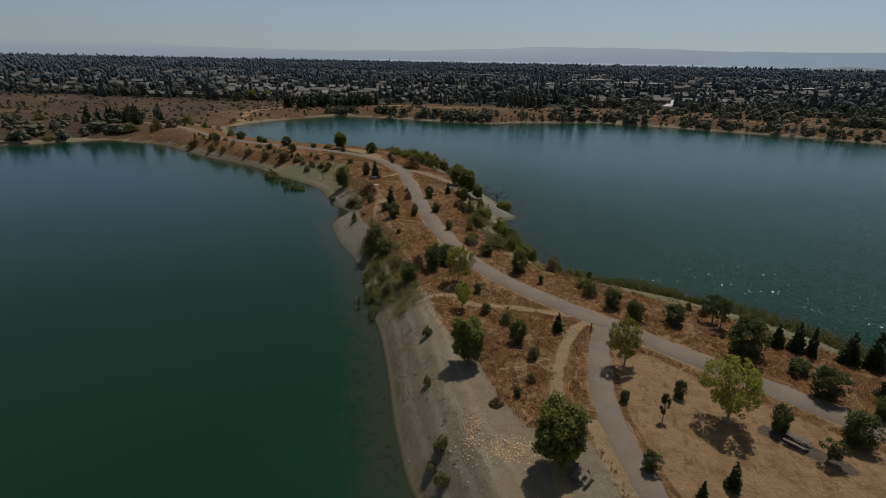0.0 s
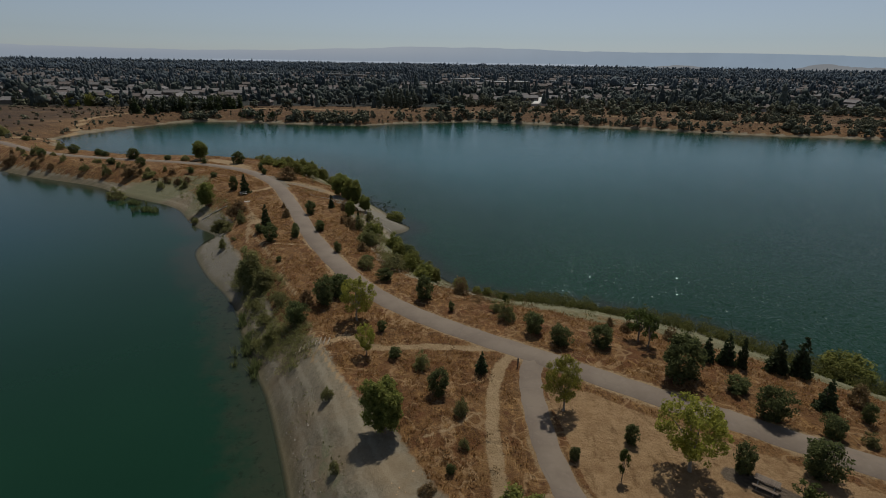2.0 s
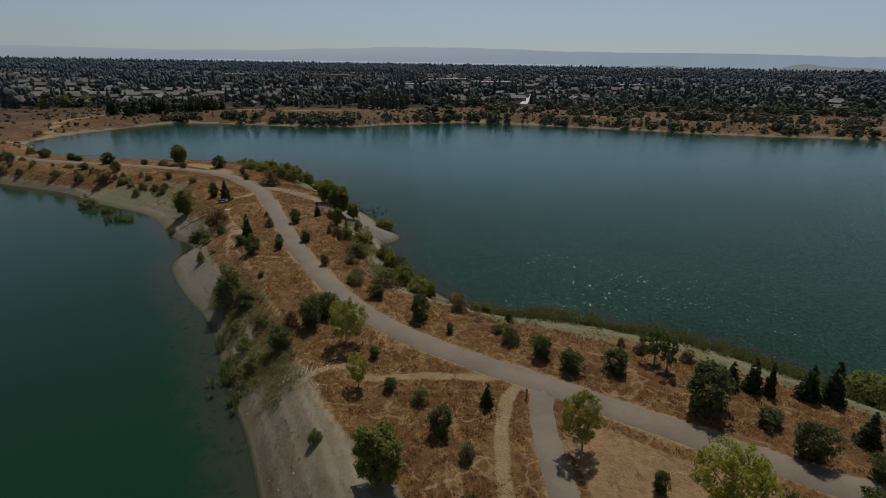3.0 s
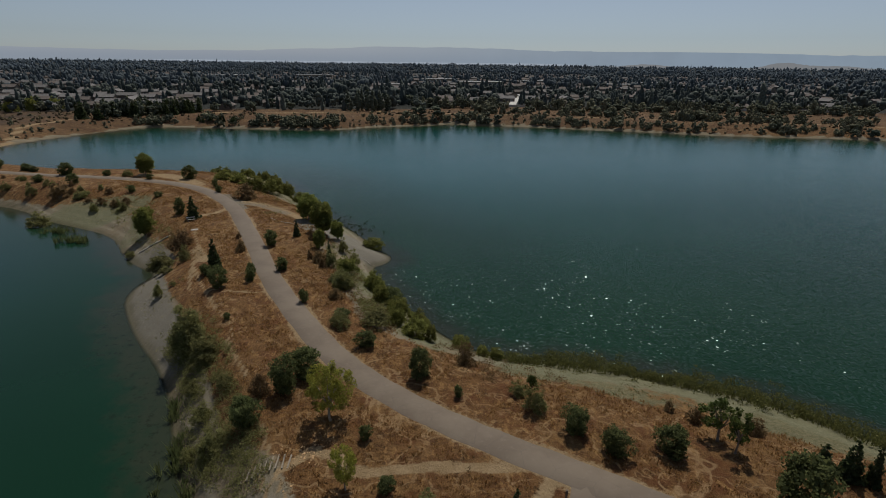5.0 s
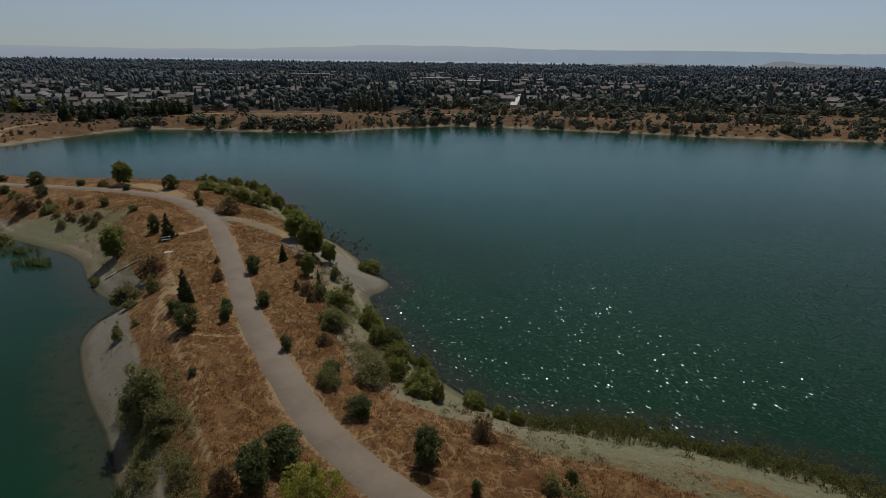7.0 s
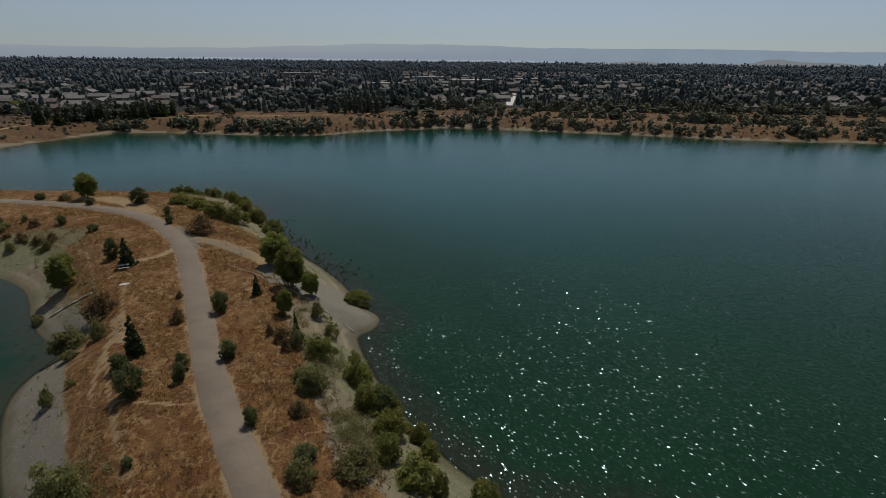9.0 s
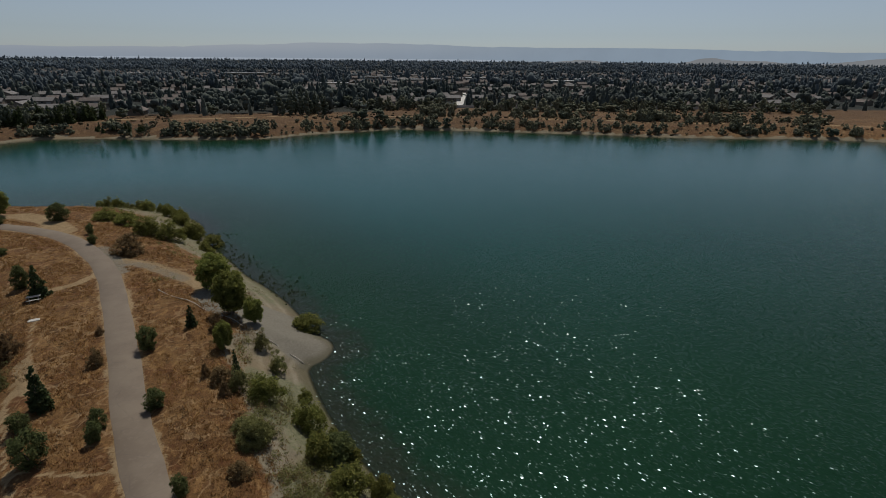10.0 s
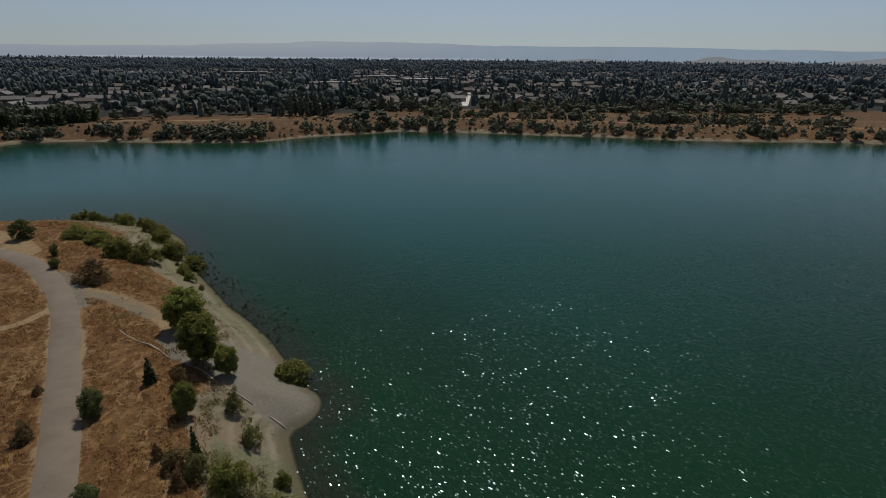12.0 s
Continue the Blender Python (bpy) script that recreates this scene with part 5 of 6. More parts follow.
# brush too small and too many to count on the dry field and the far bank
x, y = np.concatenate([rng.uniform(-430, -120, 1500), rng.uniform(-190, 330, 1700)]), np.concatenate([rng.uniform(245, 470, 1500), rng.uniform(300, 440, 1700)])
z, _, d = terrain(x, y)
ok = (d > 2.5) & (d < 190) & (wobble(x, y, 0.06) + rng.uniform(-0.7, 0.7, len(x)) > 0.15) & (y < town_edge(x))
n = int(ok.sum())
size = rng.uniform(0.3, 1.0, (n, 1)) * rng.uniform(0.8, 1.5, (n, 3))
tagged(new("field_brush", clumps_mesh("field_brush", np.stack([x[ok], y[ok], z[ok] + 0.2], 1), size, crown_material("field_brush_leaves", (0.052, 0.040, 0.024), (0.130, 0.100, 0.056), 1.6), 0.28)), "low brown-green brush strewn over the dry field", "brush", kind="stuff")

# ---- reeds, grass, weeds, stones: stuff ----
def scatter(count, x0, x1, y0, y1):
    x, y = rng.uniform(x0, x1, count), rng.uniform(y0, y1, count)
    z, r, d = terrain(x, y)
    return x, y, z, r, d


def blades(name, x, y, z, tall, wide, per, material, label, category):
    n = len(x) * per
    base = np.repeat(np.c_[x, y, z - 0.03], per, 0)
    hgt = np.repeat(tall, per) * rng.uniform(0.6, 1.15, n)
    base[:, :2] += rng.normal(0, 1, (n, 2)) * np.repeat(wide, per)[:, None] * 0.4
    tip = base + np.c_[rng.normal(0, 0.35, (n, 2)) * hgt[:, None], hgt]
    side = np.c_[rng.normal(size=(n, 2)), np.zeros(n)]
    side *= (np.repeat(wide, per) * 0.16 / np.linalg.norm(side[:, :2], axis=1))[:, None]
    quads = np.stack([base - side, base + side, tip + side * 0.3, tip - side * 0.3], 1)
    return tagged(new(name, quads_mesh(name, quads, material)), label, category, kind="stuff")


x, y, z, r, d = scatter(110000, -60, 72, 34, 215)
clear_road = np.minimum(seg_dist(x, y, ROAD) - 2.6, seg_dist(x, y, BRANCH) - 2.0)
for line, half in PATHS[:13]:
    clear_road = np.minimum(clear_road, seg_dist(x, y, line) - half - 0.2)
patchy = wobble(x, y, 0.45) + 0.6 * wobble(x, y, 1.4)
ok = (d > 1) & (r > 0.62) & (clear_road > 0) & ~inside(x, y, NEAR_BEACH) & ~inside(x, y, STRAW) & (patchy > -0.35) & ~((y < 76) & (r < 0.93) & (x < 24))
blades("dry_grass", x[ok], y[ok], z[ok], rng.uniform(0.10, 0.32, ok.sum()), rng.uniform(0.2, 0.5, ok.sum()), 5, GRASS_DRY, "dry orange-brown grass tufts covering the bank", "grass")
ok = (d > 0.8) & (r > 0.12) & (r < 0.7) & (patchy > 0.15) & (rng.random(len(x)) < 0.45)
ok &= ~inside(x, y, SPIT)
blades("beach_weeds", x[ok], y[ok], z[ok], rng.uniform(0.06, 0.22, ok.sum()), rng.uniform(0.15, 0.45, ok.sum()), 5, WEED, "grey-green weeds on the gravel beach", "weeds")

# low scrub on the banks, in loose clumps
def scrub(name, count, zone, size, material, label):
    x, y, z, r, d = scatter(count * 12, *zone[:4])
    dense = wobble(x, y, 0.35) + 0.5 * wobble(x, y, 1.1) + rng.uniform(-0.6, 0.6, len(x))
    ok = np.nonzero((d > 0.4) & (r > zone[4]) & (r < zone[5]) & (dense > 0.1) & ~inside(x, y, SPIT) & ~(inside(x, y, NEAR_BEACH) & (y < 72)) & (np.minimum(seg_dist(x, y, ROAD), seg_dist(x, y, BRANCH)) > 3.2))[0][:count]
    blobs = [(x[i] + rng.normal(0, 0.25), y[i] + rng.normal(0, 0.25), z[i] + 0.1 + rng.uniform(0, 0.35) * k, rng.uniform(0.5, 1) * size) for i in ok for k in range(3)]
    tagged(new(name, quads_mesh(name, leaf_quads(clump_cloud(blobs, 150), 0.075), material)), label, "scrub", kind="stuff")


scrub("scrub", 620, (-14, 5, 72, 106, 0.12, 0.88), 0.5, SHR_LEAF, "grey-green scrub spreading over the beach")
scrub("scrub", 260, (-2, 34, 84, 160, 0.35, 0.95), 0.45, DRY_LEAF, "brown-green scrub on the lake-side slope")
scrub("scrub", 320, (-4, 16, 96, 136, 0.08, 0.7), 0.45, SHR_LEAF, "grey-green scrub along the lake-side strand")
scrub("scrub", 240, (-34, 30, 48, 190, 0.6, 1.01), 0.3, DRY_LEAF, "low withered brush in the dry grass")
scrub("scrub", 200, (-40, 6, 165, 226, 0.12, 0.75), 0.42, SHR_LEAF, "grey-green scrub behind the willows")
scrub("scrub", 160, (-48, -8, 112, 180, 0.2, 0.8), 0.4, SHR_LEAF, "grey-green scrub around the small cove")

# reeds: the strip along the glittering lake, and clumps standing in the quiet lake
strip = fine(RIGHT_SHORE_A[3:14], False, 2)
quads, tufts = [], []
for i in range(len(strip) - 1):
    n = np.array([-(strip[i + 1] - strip[i])[1], (strip[i + 1] - strip[i])[0]])
    n /= np.linalg.norm(n)
    for k in range(int(np.linalg.norm(strip[i + 1] - strip[i]) * 12)):
        p = strip[i] + (strip[i + 1] - strip[i]) * rng.random()
        deep = 0.3 + 0.9 * float(smooth(wobble(p[0], p[1], 0.5), -0.6, 0.6))
        q = p + n * rng.normal(0.8, 1.25 * deep)
        z = max(height(*q), -0.2)
        quads.append(reed_clump(rng.uniform(0.5, 1.2), 1.1, 5) + (q[0], q[1], z))
        tufts.append((q[0], q[1], z + rng.uniform(0.2, 1.4) * deep, rng.uniform(0.3, 0.8)))
quads.append(leaf_quads(clump_cloud(tufts, 130), 0.10))
tagged(new("reeds", quads_mesh("reeds", np.concatenate(quads), REED_LEAF)), "green reed belt along the lake edge", "reeds", kind="stuff")
quads = [reed_clump(rng.uniform(1.1, 2.1), 0.8, 26) + (cx + rng.normal(0, sx), cy + rng.normal(0, sy), -0.2)
         for cx, cy, sx, sy, n in ((-57, 163.5, 1.6, 0.8, 16), (-50, 156, 1.3, 0.9, 20), (-6.9, 84, 0.5, 2.5, 26), (-4.4, 78.5, 0.4, 1.6, 14), (-9.2, 90.5, 0.4, 1.5, 10)) for _ in range(n)]
tagged(new("reeds", quads_mesh("reeds", np.concatenate(quads), OAK_LEAF)), "reed clumps standing in the calm green lake", "reeds", kind="stuff")


stubs = fine([(9.7, 155.7), (5.9, 163.1), (2.8, 168.0), (-0.5, 175.8), (-5.5, 186.6), (-9.0, 195.4)], False, 2)
quads = []
for i in range(150):
    p = stubs[rng.integers(0, len(stubs))]
    off = abs(rng.normal(0, 2.4)) + 0.3
    quads.append(reed_clump(rng.uniform(0.15, 0.55), 0.6, 9) + (p[0] + off * 0.9 + rng.normal(0, 0.7), p[1] + off * 0.4 + rng.normal(0, 1.6), -0.06))
tagged(new("water_weeds", quads_mesh("water_weeds", np.concatenate(quads), CON_LEAF)), "dark water weeds breaking the surface by the shore", "weeds", kind="stuff")
blobs = [(-8.6 + rng.normal(0, 1.1), 157.6 + rng.normal(0, 0.4), CREST_Z + 0.1, rng.uniform(0.2, 0.45)) for _ in range(26)]
tagged(new("weeds", quads_mesh("weeds", leaf_quads(clump_cloud(blobs, 150), 0.07), SHR_LEAF)), "patch of green weeds beside the dirt track", "weeds", kind="stuff")


def stones(name, x, y, z, size, label, material=STONE):
    ico = bmesh.new()
    bmesh.ops.create_icosphere(ico, subdivisions=1, radius=1)
    base, faces = np.array([v.co for v in ico.verts]), np.array([[v.index for v in f.verts] for f in ico.faces])
    ico.free()
    n, k = len(x), len(base)
    v = base[None] * rng.uniform(0.7, 1.3, (n, k, 1)) * (np.asarray(size)[:, None, None] * rng.uniform(0.6, 1.2, (n, 1, 3)))
    v[:, :, 2] *= 0.6
    v += np.stack([x, y, z], 1)[:, None]
    me = bpy.data.meshes.new(name)
    me.from_pydata(v.reshape(-1, 3).tolist(), [], (faces[None] + (np.arange(n) * k)[:, None, None]).reshape(-1, 3).tolist())
    me.materials.append(material)
    return tagged(new(name, me), label, "stones", kind="stuff")


x, y, z, r, d = scatter(13000, -45, 66, 36, 185)
ok = (d > 0.1) & (d < 3.0) & (rng.random(len(x)) < 0.9)
stones("shore_stones", x[ok], y[ok], z[ok], rng.uniform(0.03, 0.12, ok.sum()), "small stones scattered along the waterline")
for cx, cy, sx, sy, n in ((13.6, 45.6, 0.6, 1.9, 300), (17.2, 43.2, 1.3, 0.9, 480)):
    x, y = rng.normal(cx, sx, n), rng.normal(cy, sy, n)
    stones("rubble", x, y, terrain(x, y)[0], rng.uniform(0.04, 0.13, n), "pale orange broken rubble on the beach", CHIPS)
x, y = rng.normal(6.8, 1.6, 110), rng.normal(75.8, 1.3, 110)
stones("rubble", x, y, terrain(x, y)[0], rng.uniform(0.05, 0.15, 110), "broken rubble beside the timber steps", CHIPS)


# ---- made things ----
def box_mesh(name, size, material, bevel=0.01):
    bm = bmesh.new()
    bmesh.ops.create_cube(bm, size=1)
    bmesh.ops.scale(bm, vec=size, verts=bm.verts)
    if bevel:
        bmesh.ops.bevel(bm, geom=bm.edges[:], offset=bevel, segments=1, affect="EDGES")
    me = bpy.data.meshes.new(name)
    bm.to_mesh(me)
    bm.free()
    me.materials.append(material)
    return me


def board(name, size, place, material, parent, turn=(0, 0, 0), label=""):
    ob = part(name, box_mesh(name, size, material), parent, label)
    ob.matrix_basis = pose(*place, *turn)
    return ob


def picnic_table(x, y, turn, length, material, label):
    root = tagged(new("picnic_table"), label, "picnic table", "picnic tables")
    for i in range(5):
        board("tabletop_plank", (length, 0.135, 0.045), (0, (i - 2) * 0.148, 0.76), material, root)
    for s in (-1, 1):
        for i in range(2):
            board("seat_plank", (length, 0.13, 0.045), (0, s * (0.66 + i * 0.14), 0.45), material, root)
        board("seat_beam", (0.06, 1.6, 0.09), (s * length * 0.32, 0, 0.385), METAL, root)
        board("top_beam", (0.06, 0.7, 0.07), (s * length * 0.32, 0, 0.70), METAL, root)
        for q in (-1, 1):
            board("leg", (0.06, 0.07, 0.88), (s * length * 0.32, q * 0.42, 0.36), METAL, root, (q * 27, 0, 0))
    root.matrix_basis = pose(x, y, height(x, y), 0, 0, turn)
    return root


picnic_table(42.9, 47.9, -45, 1.85, WOOD, "weathered timber picnic table on a dry lawn")
picnic_table(23.0, 40.5, 60, 2.1, WOOD, "weathered timber picnic table under a tree")
picnic_table(-24.6, 153.0, 20, 1.75, PALE_WOOD, "bleached pale picnic table among dry grass")
slab = tagged(new("concrete_slab"), "small pale concrete slab set in the dry bank", "slab")
board("slab_top", (1.35, 0.75, 0.14), (0, 0, 0.05), CONCRETE, slab)
slab.matrix_basis = pose(-22.0, 146.1, height(-22.0, 146.1), 0, 0, 15)

stair = tagged(new("timber_steps"), "trail steps of weathered timbers up the bank", "steps")
a, b = Vector((1.2, 75.3)), Vector((5.2, 75.0))
for i in range(9):
    p = a.lerp(b, i / 8)
    board("step_timber", (0.13, 1.7, 0.13), (p.x, p.y, height(p.x, p.y) + 0.06), PALE_BARK, stair, (0, 0, -4 + rng.uniform(-3, 3)))

post = tagged(new("marker_post"), "short dark timber marker post at the path fork", "post")
board("post_shaft", (0.14, 0.14, 1.1), (0, 0, 0.5), WOOD, post)
board("post_cap", (0.18, 0.18, 0.05), (0, 0, 1.07), WOOD, post)
post.matrix_basis = pose(27.0, 67.6, height(27.0, 67.6))


def pipe_line(points, radius, label):
    root = tagged(new("pipe"), label, "pipe")
    for p, q in zip(points, points[1:]):
        a, b = (*p, height(*p) + radius), (*q, height(*q) + radius)
        v, f = stick_rows([(a, b, radius, radius)], 8)
        part("pipe_length", mesh_of("pipe_length", v, f, PALE_WOOD, True), root)


pipe_line([(-8.2, 153.4), (-4.4, 148.8), (-0.6, 144.8), (2.6, 142.6), (4.8, 140.4), (7.0, 138.3), (9.6, 136.2), (11.4, 134.8), (13.0, 133.7)], 0.055, "pale timber edging along the gravel spit")
pipe_line([(-32.3, 143.8), (-30.6, 144.5), (-28.4, 145.0), (-26.5, 145.3)], 0.13, "pale pipe lying down the small cove's beach")

rail = tagged(new("railing"), "thin metal railing by the lake edge", "railing")
for i in range(6):
    board("post", (0.06, 0.06, 1.15), (-89.5 + i * 1.6, 218.6, height(-89.5 + i * 1.6, 218.6) + 0.5), METAL, rail)
for k in (0.55, 1.02):
    board("bar", (8.2, 0.04, 0.05), (-85.5, 218.6, height(-85.5, 218.6) + k), METAL, rail)


# ---- the town beyond the lake ----
def house(w, d, roof_mat, wall_mat):
    root = new("house")
    hw, rise_r = 2.9, d * 0.22
    v = [(sx * w / 2, sy * d / 2, z) for z in (-0.3, hw) for sx, sy in ((-1, -1), (1, -1), (1, 1), (-1, 1))] + [(-w / 2, 0, hw + rise_r), (w / 2, 0, hw + rise_r)]
    f = [(0, 1, 5, 4), (1, 2, 6, 9, 5), (2, 3, 7, 6), (3, 0, 4, 8, 7)]
    part("wall", mesh_of("wall", v, f, wall_mat), root)
    o, t = 0.5, 0.16
    e = hw - rise_r * o * 2 / d + 0.04
    rv = []
    for dz in (0, t):
        rv += [(-w / 2 - o, -d / 2 - o, e + dz), (w / 2 + o, -d / 2 - o, e + dz), (w / 2 + o, 0, hw + rise_r + 0.04 + dz), (-w / 2 - o, 0, hw + rise_r + 0.04 + dz),
               (w / 2 + o, d / 2 + o, e + dz), (-w / 2 - o, d / 2 + o, e + dz)]
    rf = [(0, 3, 2, 1), (3, 5, 4, 2), (6, 7, 8, 9), (9, 8, 10, 11), (0, 1, 7, 6), (4, 5, 11, 10), (1, 2, 8, 7), (2, 4, 10, 8), (3, 0, 6, 9), (5, 3, 9, 11)]
    part("roof", mesh_of("roof", rv, rf, roof_mat), root)
    for px in (-0.32, 0.08):
        window = board("window", (1.8, 0.08, 1.4), (px * w, -d / 2 - 0.02, 1.5), PAINT, root)
        board("pane", (1.5, 0.05, 1.1), (0, -0.03, 0), GLASS, window)
    board("garage_door", (3.2, 0.08, 2.2), (0.33 * w, -d / 2 - 0.02, 1.05), PAINT, root)
    return root


houses = [house(13, 9, ROOF_A, STUCCO), house(16, 10, ROOF_B, STUCCO_B), house(12, 9, ROOF_A, STUCCO_B), house(17, 10, ROOF_B, STUCCO)]
SPOTS, FAR_SPOTS = [], []
for row in range(42):
    for col in range(100):
        x, y = -1450 + col * 29 + rng.uniform(-5, 5), 452 + row * 33 + rng.uniform(-6, 6)
        az = math.degrees(math.atan2(x - 12, y - 40))
        patch = float(wobble(x, y, 0.013))
        if -48 < az < 56 and y > town_edge(x) + 14 and rng.random() < (0.55 if y > 1000 else 1) * (0.82 if x < -100 and y < 640 else 0.62) + 0.3 * patch:
            (SPOTS if math.hypot(x - 12, y - 40) < 720 else FAR_SPOTS).append((x, y, rng.choice((0, 0, 90, 180, 12)) + rng.uniform(-6, 6)))
SPOTS.sort(key=lambda p: math.hypot(p[0] - 12, p[1] - 40))
FAR_SPOTS += SPOTS[300:]
SPOTS = SPOTS[:300]
for i, (x, y, turn) in enumerate(SPOTS):
    src = houses[i % 4]
    m = pose(x, y, CREST_Z, 0, 0, turn)
    if i < 4:
        src.matrix_basis = m
        ob = src
    else:
        ob = copy_thing(src, m)
    tagged(ob, "single-storey stucco house with a shingle gable roof" if i % 2 else "low stucco house with a brown shingle roof among trees", "house", "houses of the town")


def hall(x, y, w, d, h, turn):
    root = tagged(new("warehouse"), "large low hall with a white flat roof", "building", "halls of the town")
    board("wall", (w, d, h), (0, 0, h / 2), STUCCO, root)
    board("roof", (w + 0.6, d + 0.6, 0.5), (0, 0, h + 0.25), ROOF_W, root)
    for i in range(6):
        window = board("window", (w * 0.1 + 0.3, 0.1, 1.9), (w * (-0.4 + 0.16 * i), -d / 2 - 0.04, h * 0.55), PAINT, root)
        board("pane", (w * 0.1, 0.06, 1.6), (0, -0.035, 0), GLASS, window)
    root.matrix_basis = pose(x, y, CREST_Z, 0, 0, turn)


HALLS = [(205, 930, 70, 26, 7, 10), (330, 1010, 60, 22, 7, -5), (420, 880, 55, 22, 6, 8), (150, 1050, 60, 24, 8, 0), (520, 960, 70, 24, 7, 5), (-260, 1250, 80, 30, 8, 0),
                            (-620, 1150, 60, 24, 7, 12), (-90, 1320, 80, 26, 8, 0), (640, 820, 50, 20, 6, -8), (60, 820, 40, 18, 6, 0)]
for x, y, w, d, h, turn in HALLS:
    hall(x, y, w, d, h, turn)


# houses farther off than can be counted
for roof_mat, wall_mat, share in ((ROOF_A, STUCCO, 0), (ROOF_B, STUCCO_B, 1)):
    verts, walls, roofs = [], [], []
    for x, y, turn in FAR_SPOTS[share::2]:
        w, d, h = rng.uniform(11, 18), rng.uniform(8, 11), rng.choice((2.9, 2.9, 5.4))
        top, k, m = h + d * 0.24, len(verts), pose(x, y, CREST_Z, 0, 0, turn)
        verts += [m @ Vector(v) for v in [(sx * w / 2, sy * d / 2, z) for z in (-0.3, h) for sx, sy in ((-1, -1), (1, -1), (1, 1), (-1, 1))] + [(-w / 2, 0, top), (w / 2, 0, top)]]
        walls += [(k, k + 1, k + 5, k + 4), (k + 1, k + 2, k + 6, k + 9, k + 5), (k + 2, k + 3, k + 7, k + 6), (k + 3, k, k + 4, k + 8, k + 7)]
        r = len(verts)
        verts += [m @ Vector(v) for v in [(sx * (w / 2 + 0.5), sy * (d / 2 + 0.5), h - 0.1) for sx, sy in ((-1, -1), (1, -1), (1, 1), (-1, 1))] + [(-w / 2 - 0.5, 0, top + 0.15), (w / 2 + 0.5, 0, top + 0.15)]]
        roofs += [(r, r + 1, r + 5, r + 4), (r + 2, r + 3, r + 4, r + 5)]
    me = mesh_of("distant_houses", verts, walls + roofs, wall_mat)
    me.materials.append(roof_mat)
    me.polygons.foreach_set("material_index", np.array([0] * len(walls) + [1] * len(roofs), np.int32))
    tagged(new("distant_houses", me), "brown and grey roofs of the distant town among trees", "houses", kind="stuff")


wall_run = tagged(new("boundary_wall"), "long pale wall between the lake park and the town", "wall")
for i in range(16):
    a, b = Vector((70 + 20 * i, 489 - 4.5 * i)), Vector((89 + 20 * i, 484.7 - 4.5 * i))
    c = (a + b) / 2
    board("wall_panel", (19.2, 0.25, 2.1), (c.x, c.y, CREST_Z + 1.0), CONCRETE, wall_run, (0, 0, -12.7))
STREET, FAR_STREET = [(131, 478), (146, 515), (161, 564), (180, 620), (202, 688), (230, 760)], [(170, 1010), (168, 1150), (182, 1300), (176, 1480), (160, 1700)]
# Sun glare on both streets is painted in with the pale concrete colour.
ribbon("road_4", FAR_STREET, 7, CREST_Z + 0.06, "distant street with the sun's glare painted in as a pale surface", CONCRETE)
ribbon("road_3", STREET, 3.2, CREST_Z + 0.06, "town street running away from the lake, painted pale for sun glare", CONCRETE)


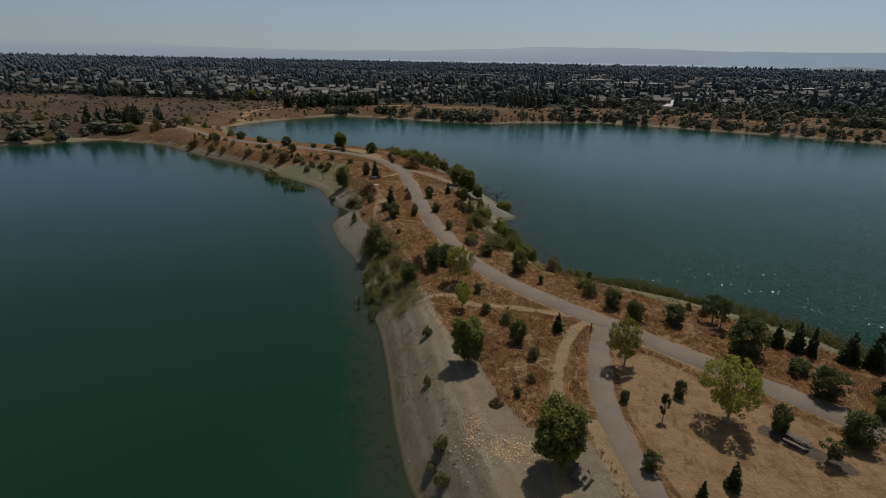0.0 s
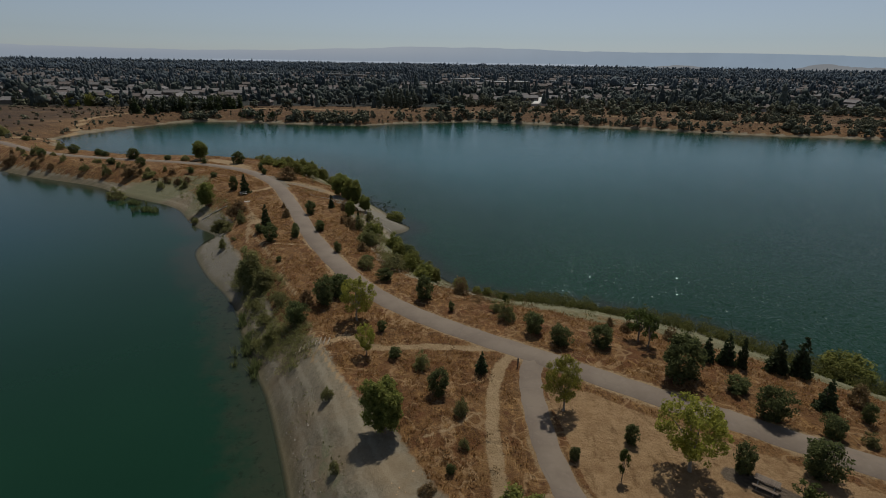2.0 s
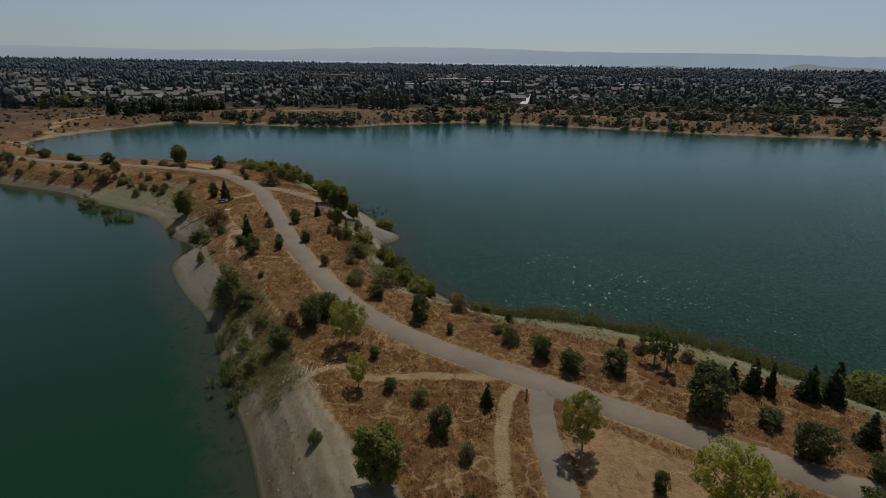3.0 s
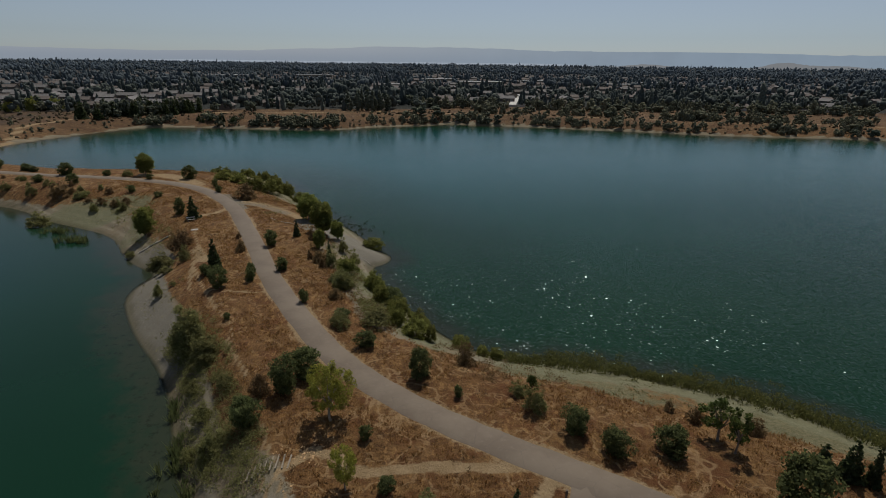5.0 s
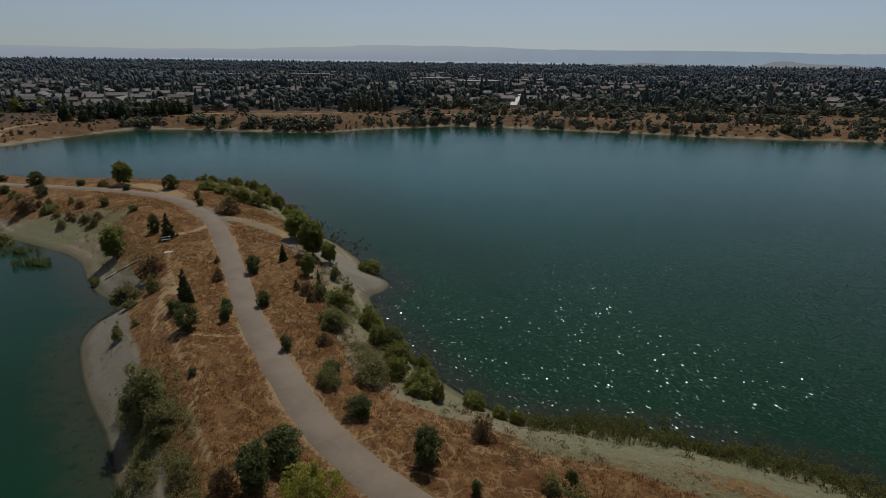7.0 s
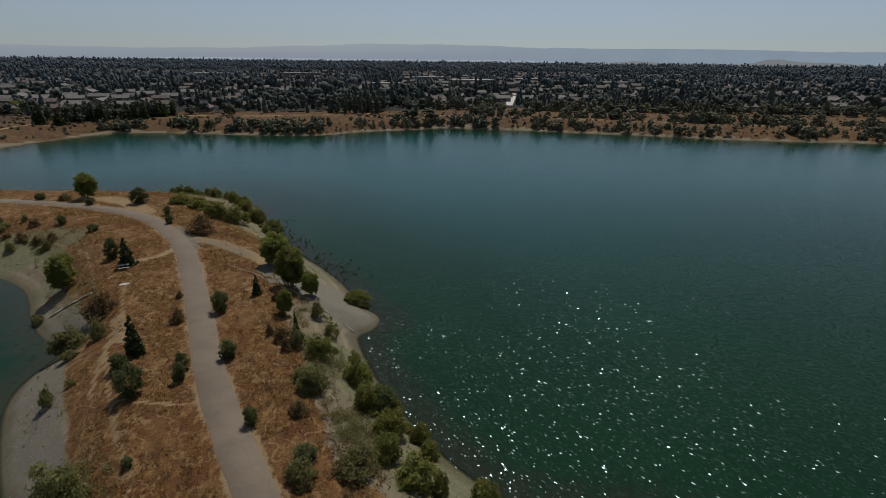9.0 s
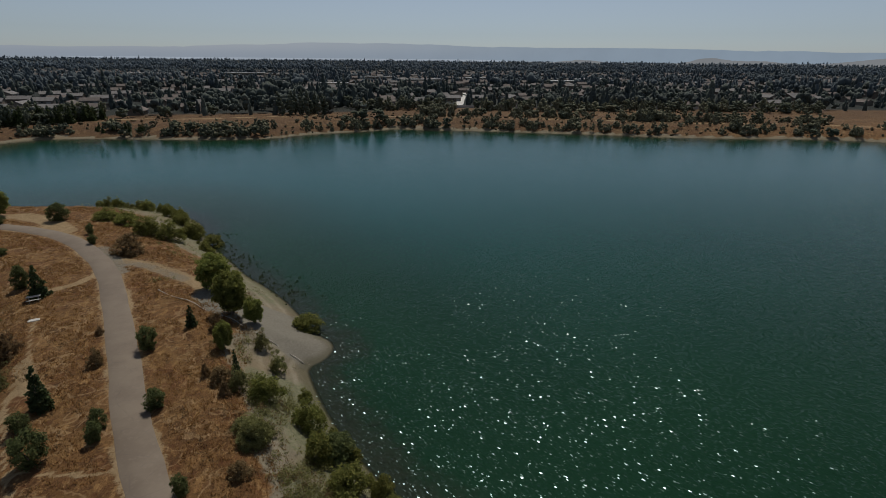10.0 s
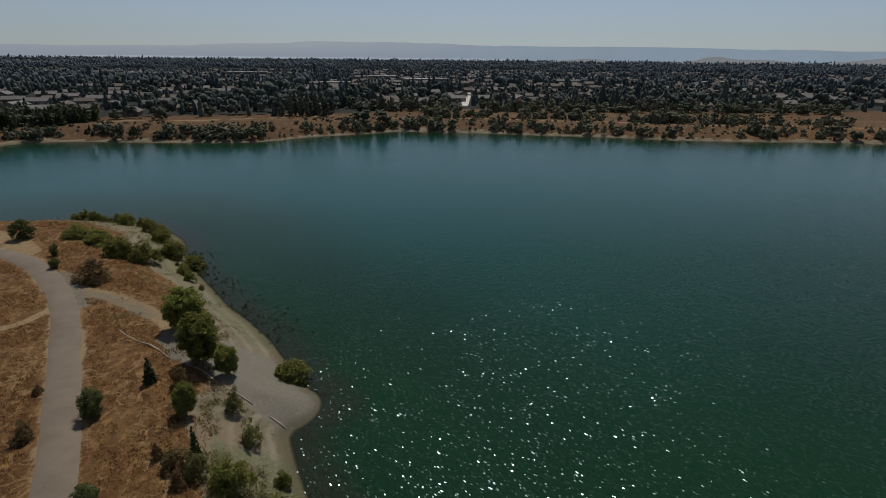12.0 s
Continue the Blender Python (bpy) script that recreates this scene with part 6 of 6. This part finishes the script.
def far_wood(name, count, r0, r1, lumps, crown_mat, label, tall, gap):
    """Trees too many to count: round crowns of several lumps and pointed ones between them."""
    dist = r0 * (r1 / r0) ** rng.random(count)
    az = np.radians(rng.uniform(-56, 64, count))
    x, y = 12 + dist * np.sin(az), 40 + dist * np.cos(az)
    z, _, inland = terrain(x, y)
    keep = (inland > 40) & (y > town_edge(x)) & ~((x < -120) & (y < 640) & (rng.random(count) < 0.45))
    keep &= wobble(x, y, 0.02) + rng.uniform(-0.9, 0.9, count) > -0.55
    sp = np.array([(p[0], p[1]) for p in SPOTS + FAR_SPOTS])
    keep &= np.array([np.min((sp[:, 0] - a) ** 2 + (sp[:, 1] - b) ** 2) > gap ** 2 for a, b in zip(x, y)])
    keep &= (seg_dist(x, y, STREET) > 8) & (seg_dist(x, y, FAR_STREET) > 16)
    for hx, hy, hw, *_ in HALLS:
        keep &= ~((np.abs(x - hx) < hw / 2 + 4) & (y > hy - 55) & (y < hy + 16))
    x, y, z = x[keep], y[keep], z[keep]
    n = len(x)
    h = rng.uniform(*tall, n) * np.where(rng.random(n) < 0.12, 1.4, 1)
    pointed = (rng.random(n) < 0.42)[:, None, None]
    h = h * np.where(pointed[:, 0, 0], 1.25, 1.0) * (1 + 0.32 * wobble(x, y, 0.022))
    tone = np.clip(rng.random(n) ** 1.3 * 0.8 + 0.25 * wobble(x + 90, y, 0.03) - 0.3 * pointed[:, 0, 0] + 0.12, 0, 1)
    step = (np.arange(lumps) + 0.5) / lumps
    q, k = rng.uniform(0, 6.28, (n, lumps)), rng.random((n, lumps)) ** 0.5
    off = np.stack([0.27 * k * np.cos(q), 0.27 * k * np.sin(q), rng.uniform(0.3, 0.78, (n, lumps))], 2)
    spire = np.stack([0.02 * np.cos(q), 0.02 * np.sin(q), np.broadcast_to(0.12 + 0.78 * step, (n, lumps))], 2)
    mid = np.where(pointed, spire, off)
    rad = np.where(pointed[:, :, 0], 0.05 + 0.11 * (1 - step)[None], rng.uniform(0.10, 0.20, (n, lumps)))
    tree = np.stack([x, y, z], 1)[:, None]
    tall_r = np.where(pointed[:, :, 0], 2.4, 1.15)
    size = np.stack([rad, rad, rad * tall_r], 2) * h[:, None, None] * rng.uniform(0.85, 1.15, (n, lumps, 3))
    me = clumps_mesh(name, (tree + h[:, None, None] * mid).reshape(-1, 3), size.reshape(-1, 3) * {9: 1.0, 2: 1.45, 1: 1.9}[lumps], crown_mat, 0.24)
    layer(me, "tone", np.repeat(tone, lumps * len(ICO_V)))
    return tagged(new(name, me), label, "trees", kind="stuff")


# Haze is painted into the crown colours: bluer and paler the farther off.
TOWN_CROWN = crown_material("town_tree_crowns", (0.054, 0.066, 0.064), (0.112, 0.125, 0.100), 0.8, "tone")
FAR_HAZE_CROWN = crown_material("haze_tinted_distant_crowns", (0.066, 0.083, 0.092), (0.106, 0.125, 0.128), 0.5, "tone")
HORIZON_HAZE_CROWN = crown_material("haze_tinted_horizon_crowns", (0.085, 0.108, 0.126), (0.118, 0.144, 0.160), 0.3, "tone")
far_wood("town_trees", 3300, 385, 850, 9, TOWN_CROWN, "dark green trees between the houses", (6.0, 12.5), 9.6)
far_wood("far_trees", 10500, 760, 2600, 2, FAR_HAZE_CROWN, "dark tree cover of the distant town", (7, 12.5), 10.5)
far_wood("distant_trees", 20000, 1900, 4400, 1, HORIZON_HAZE_CROWN, "tree cover on the town's horizon, haze painted into its colour", (7.5, 12.5), 0.0)
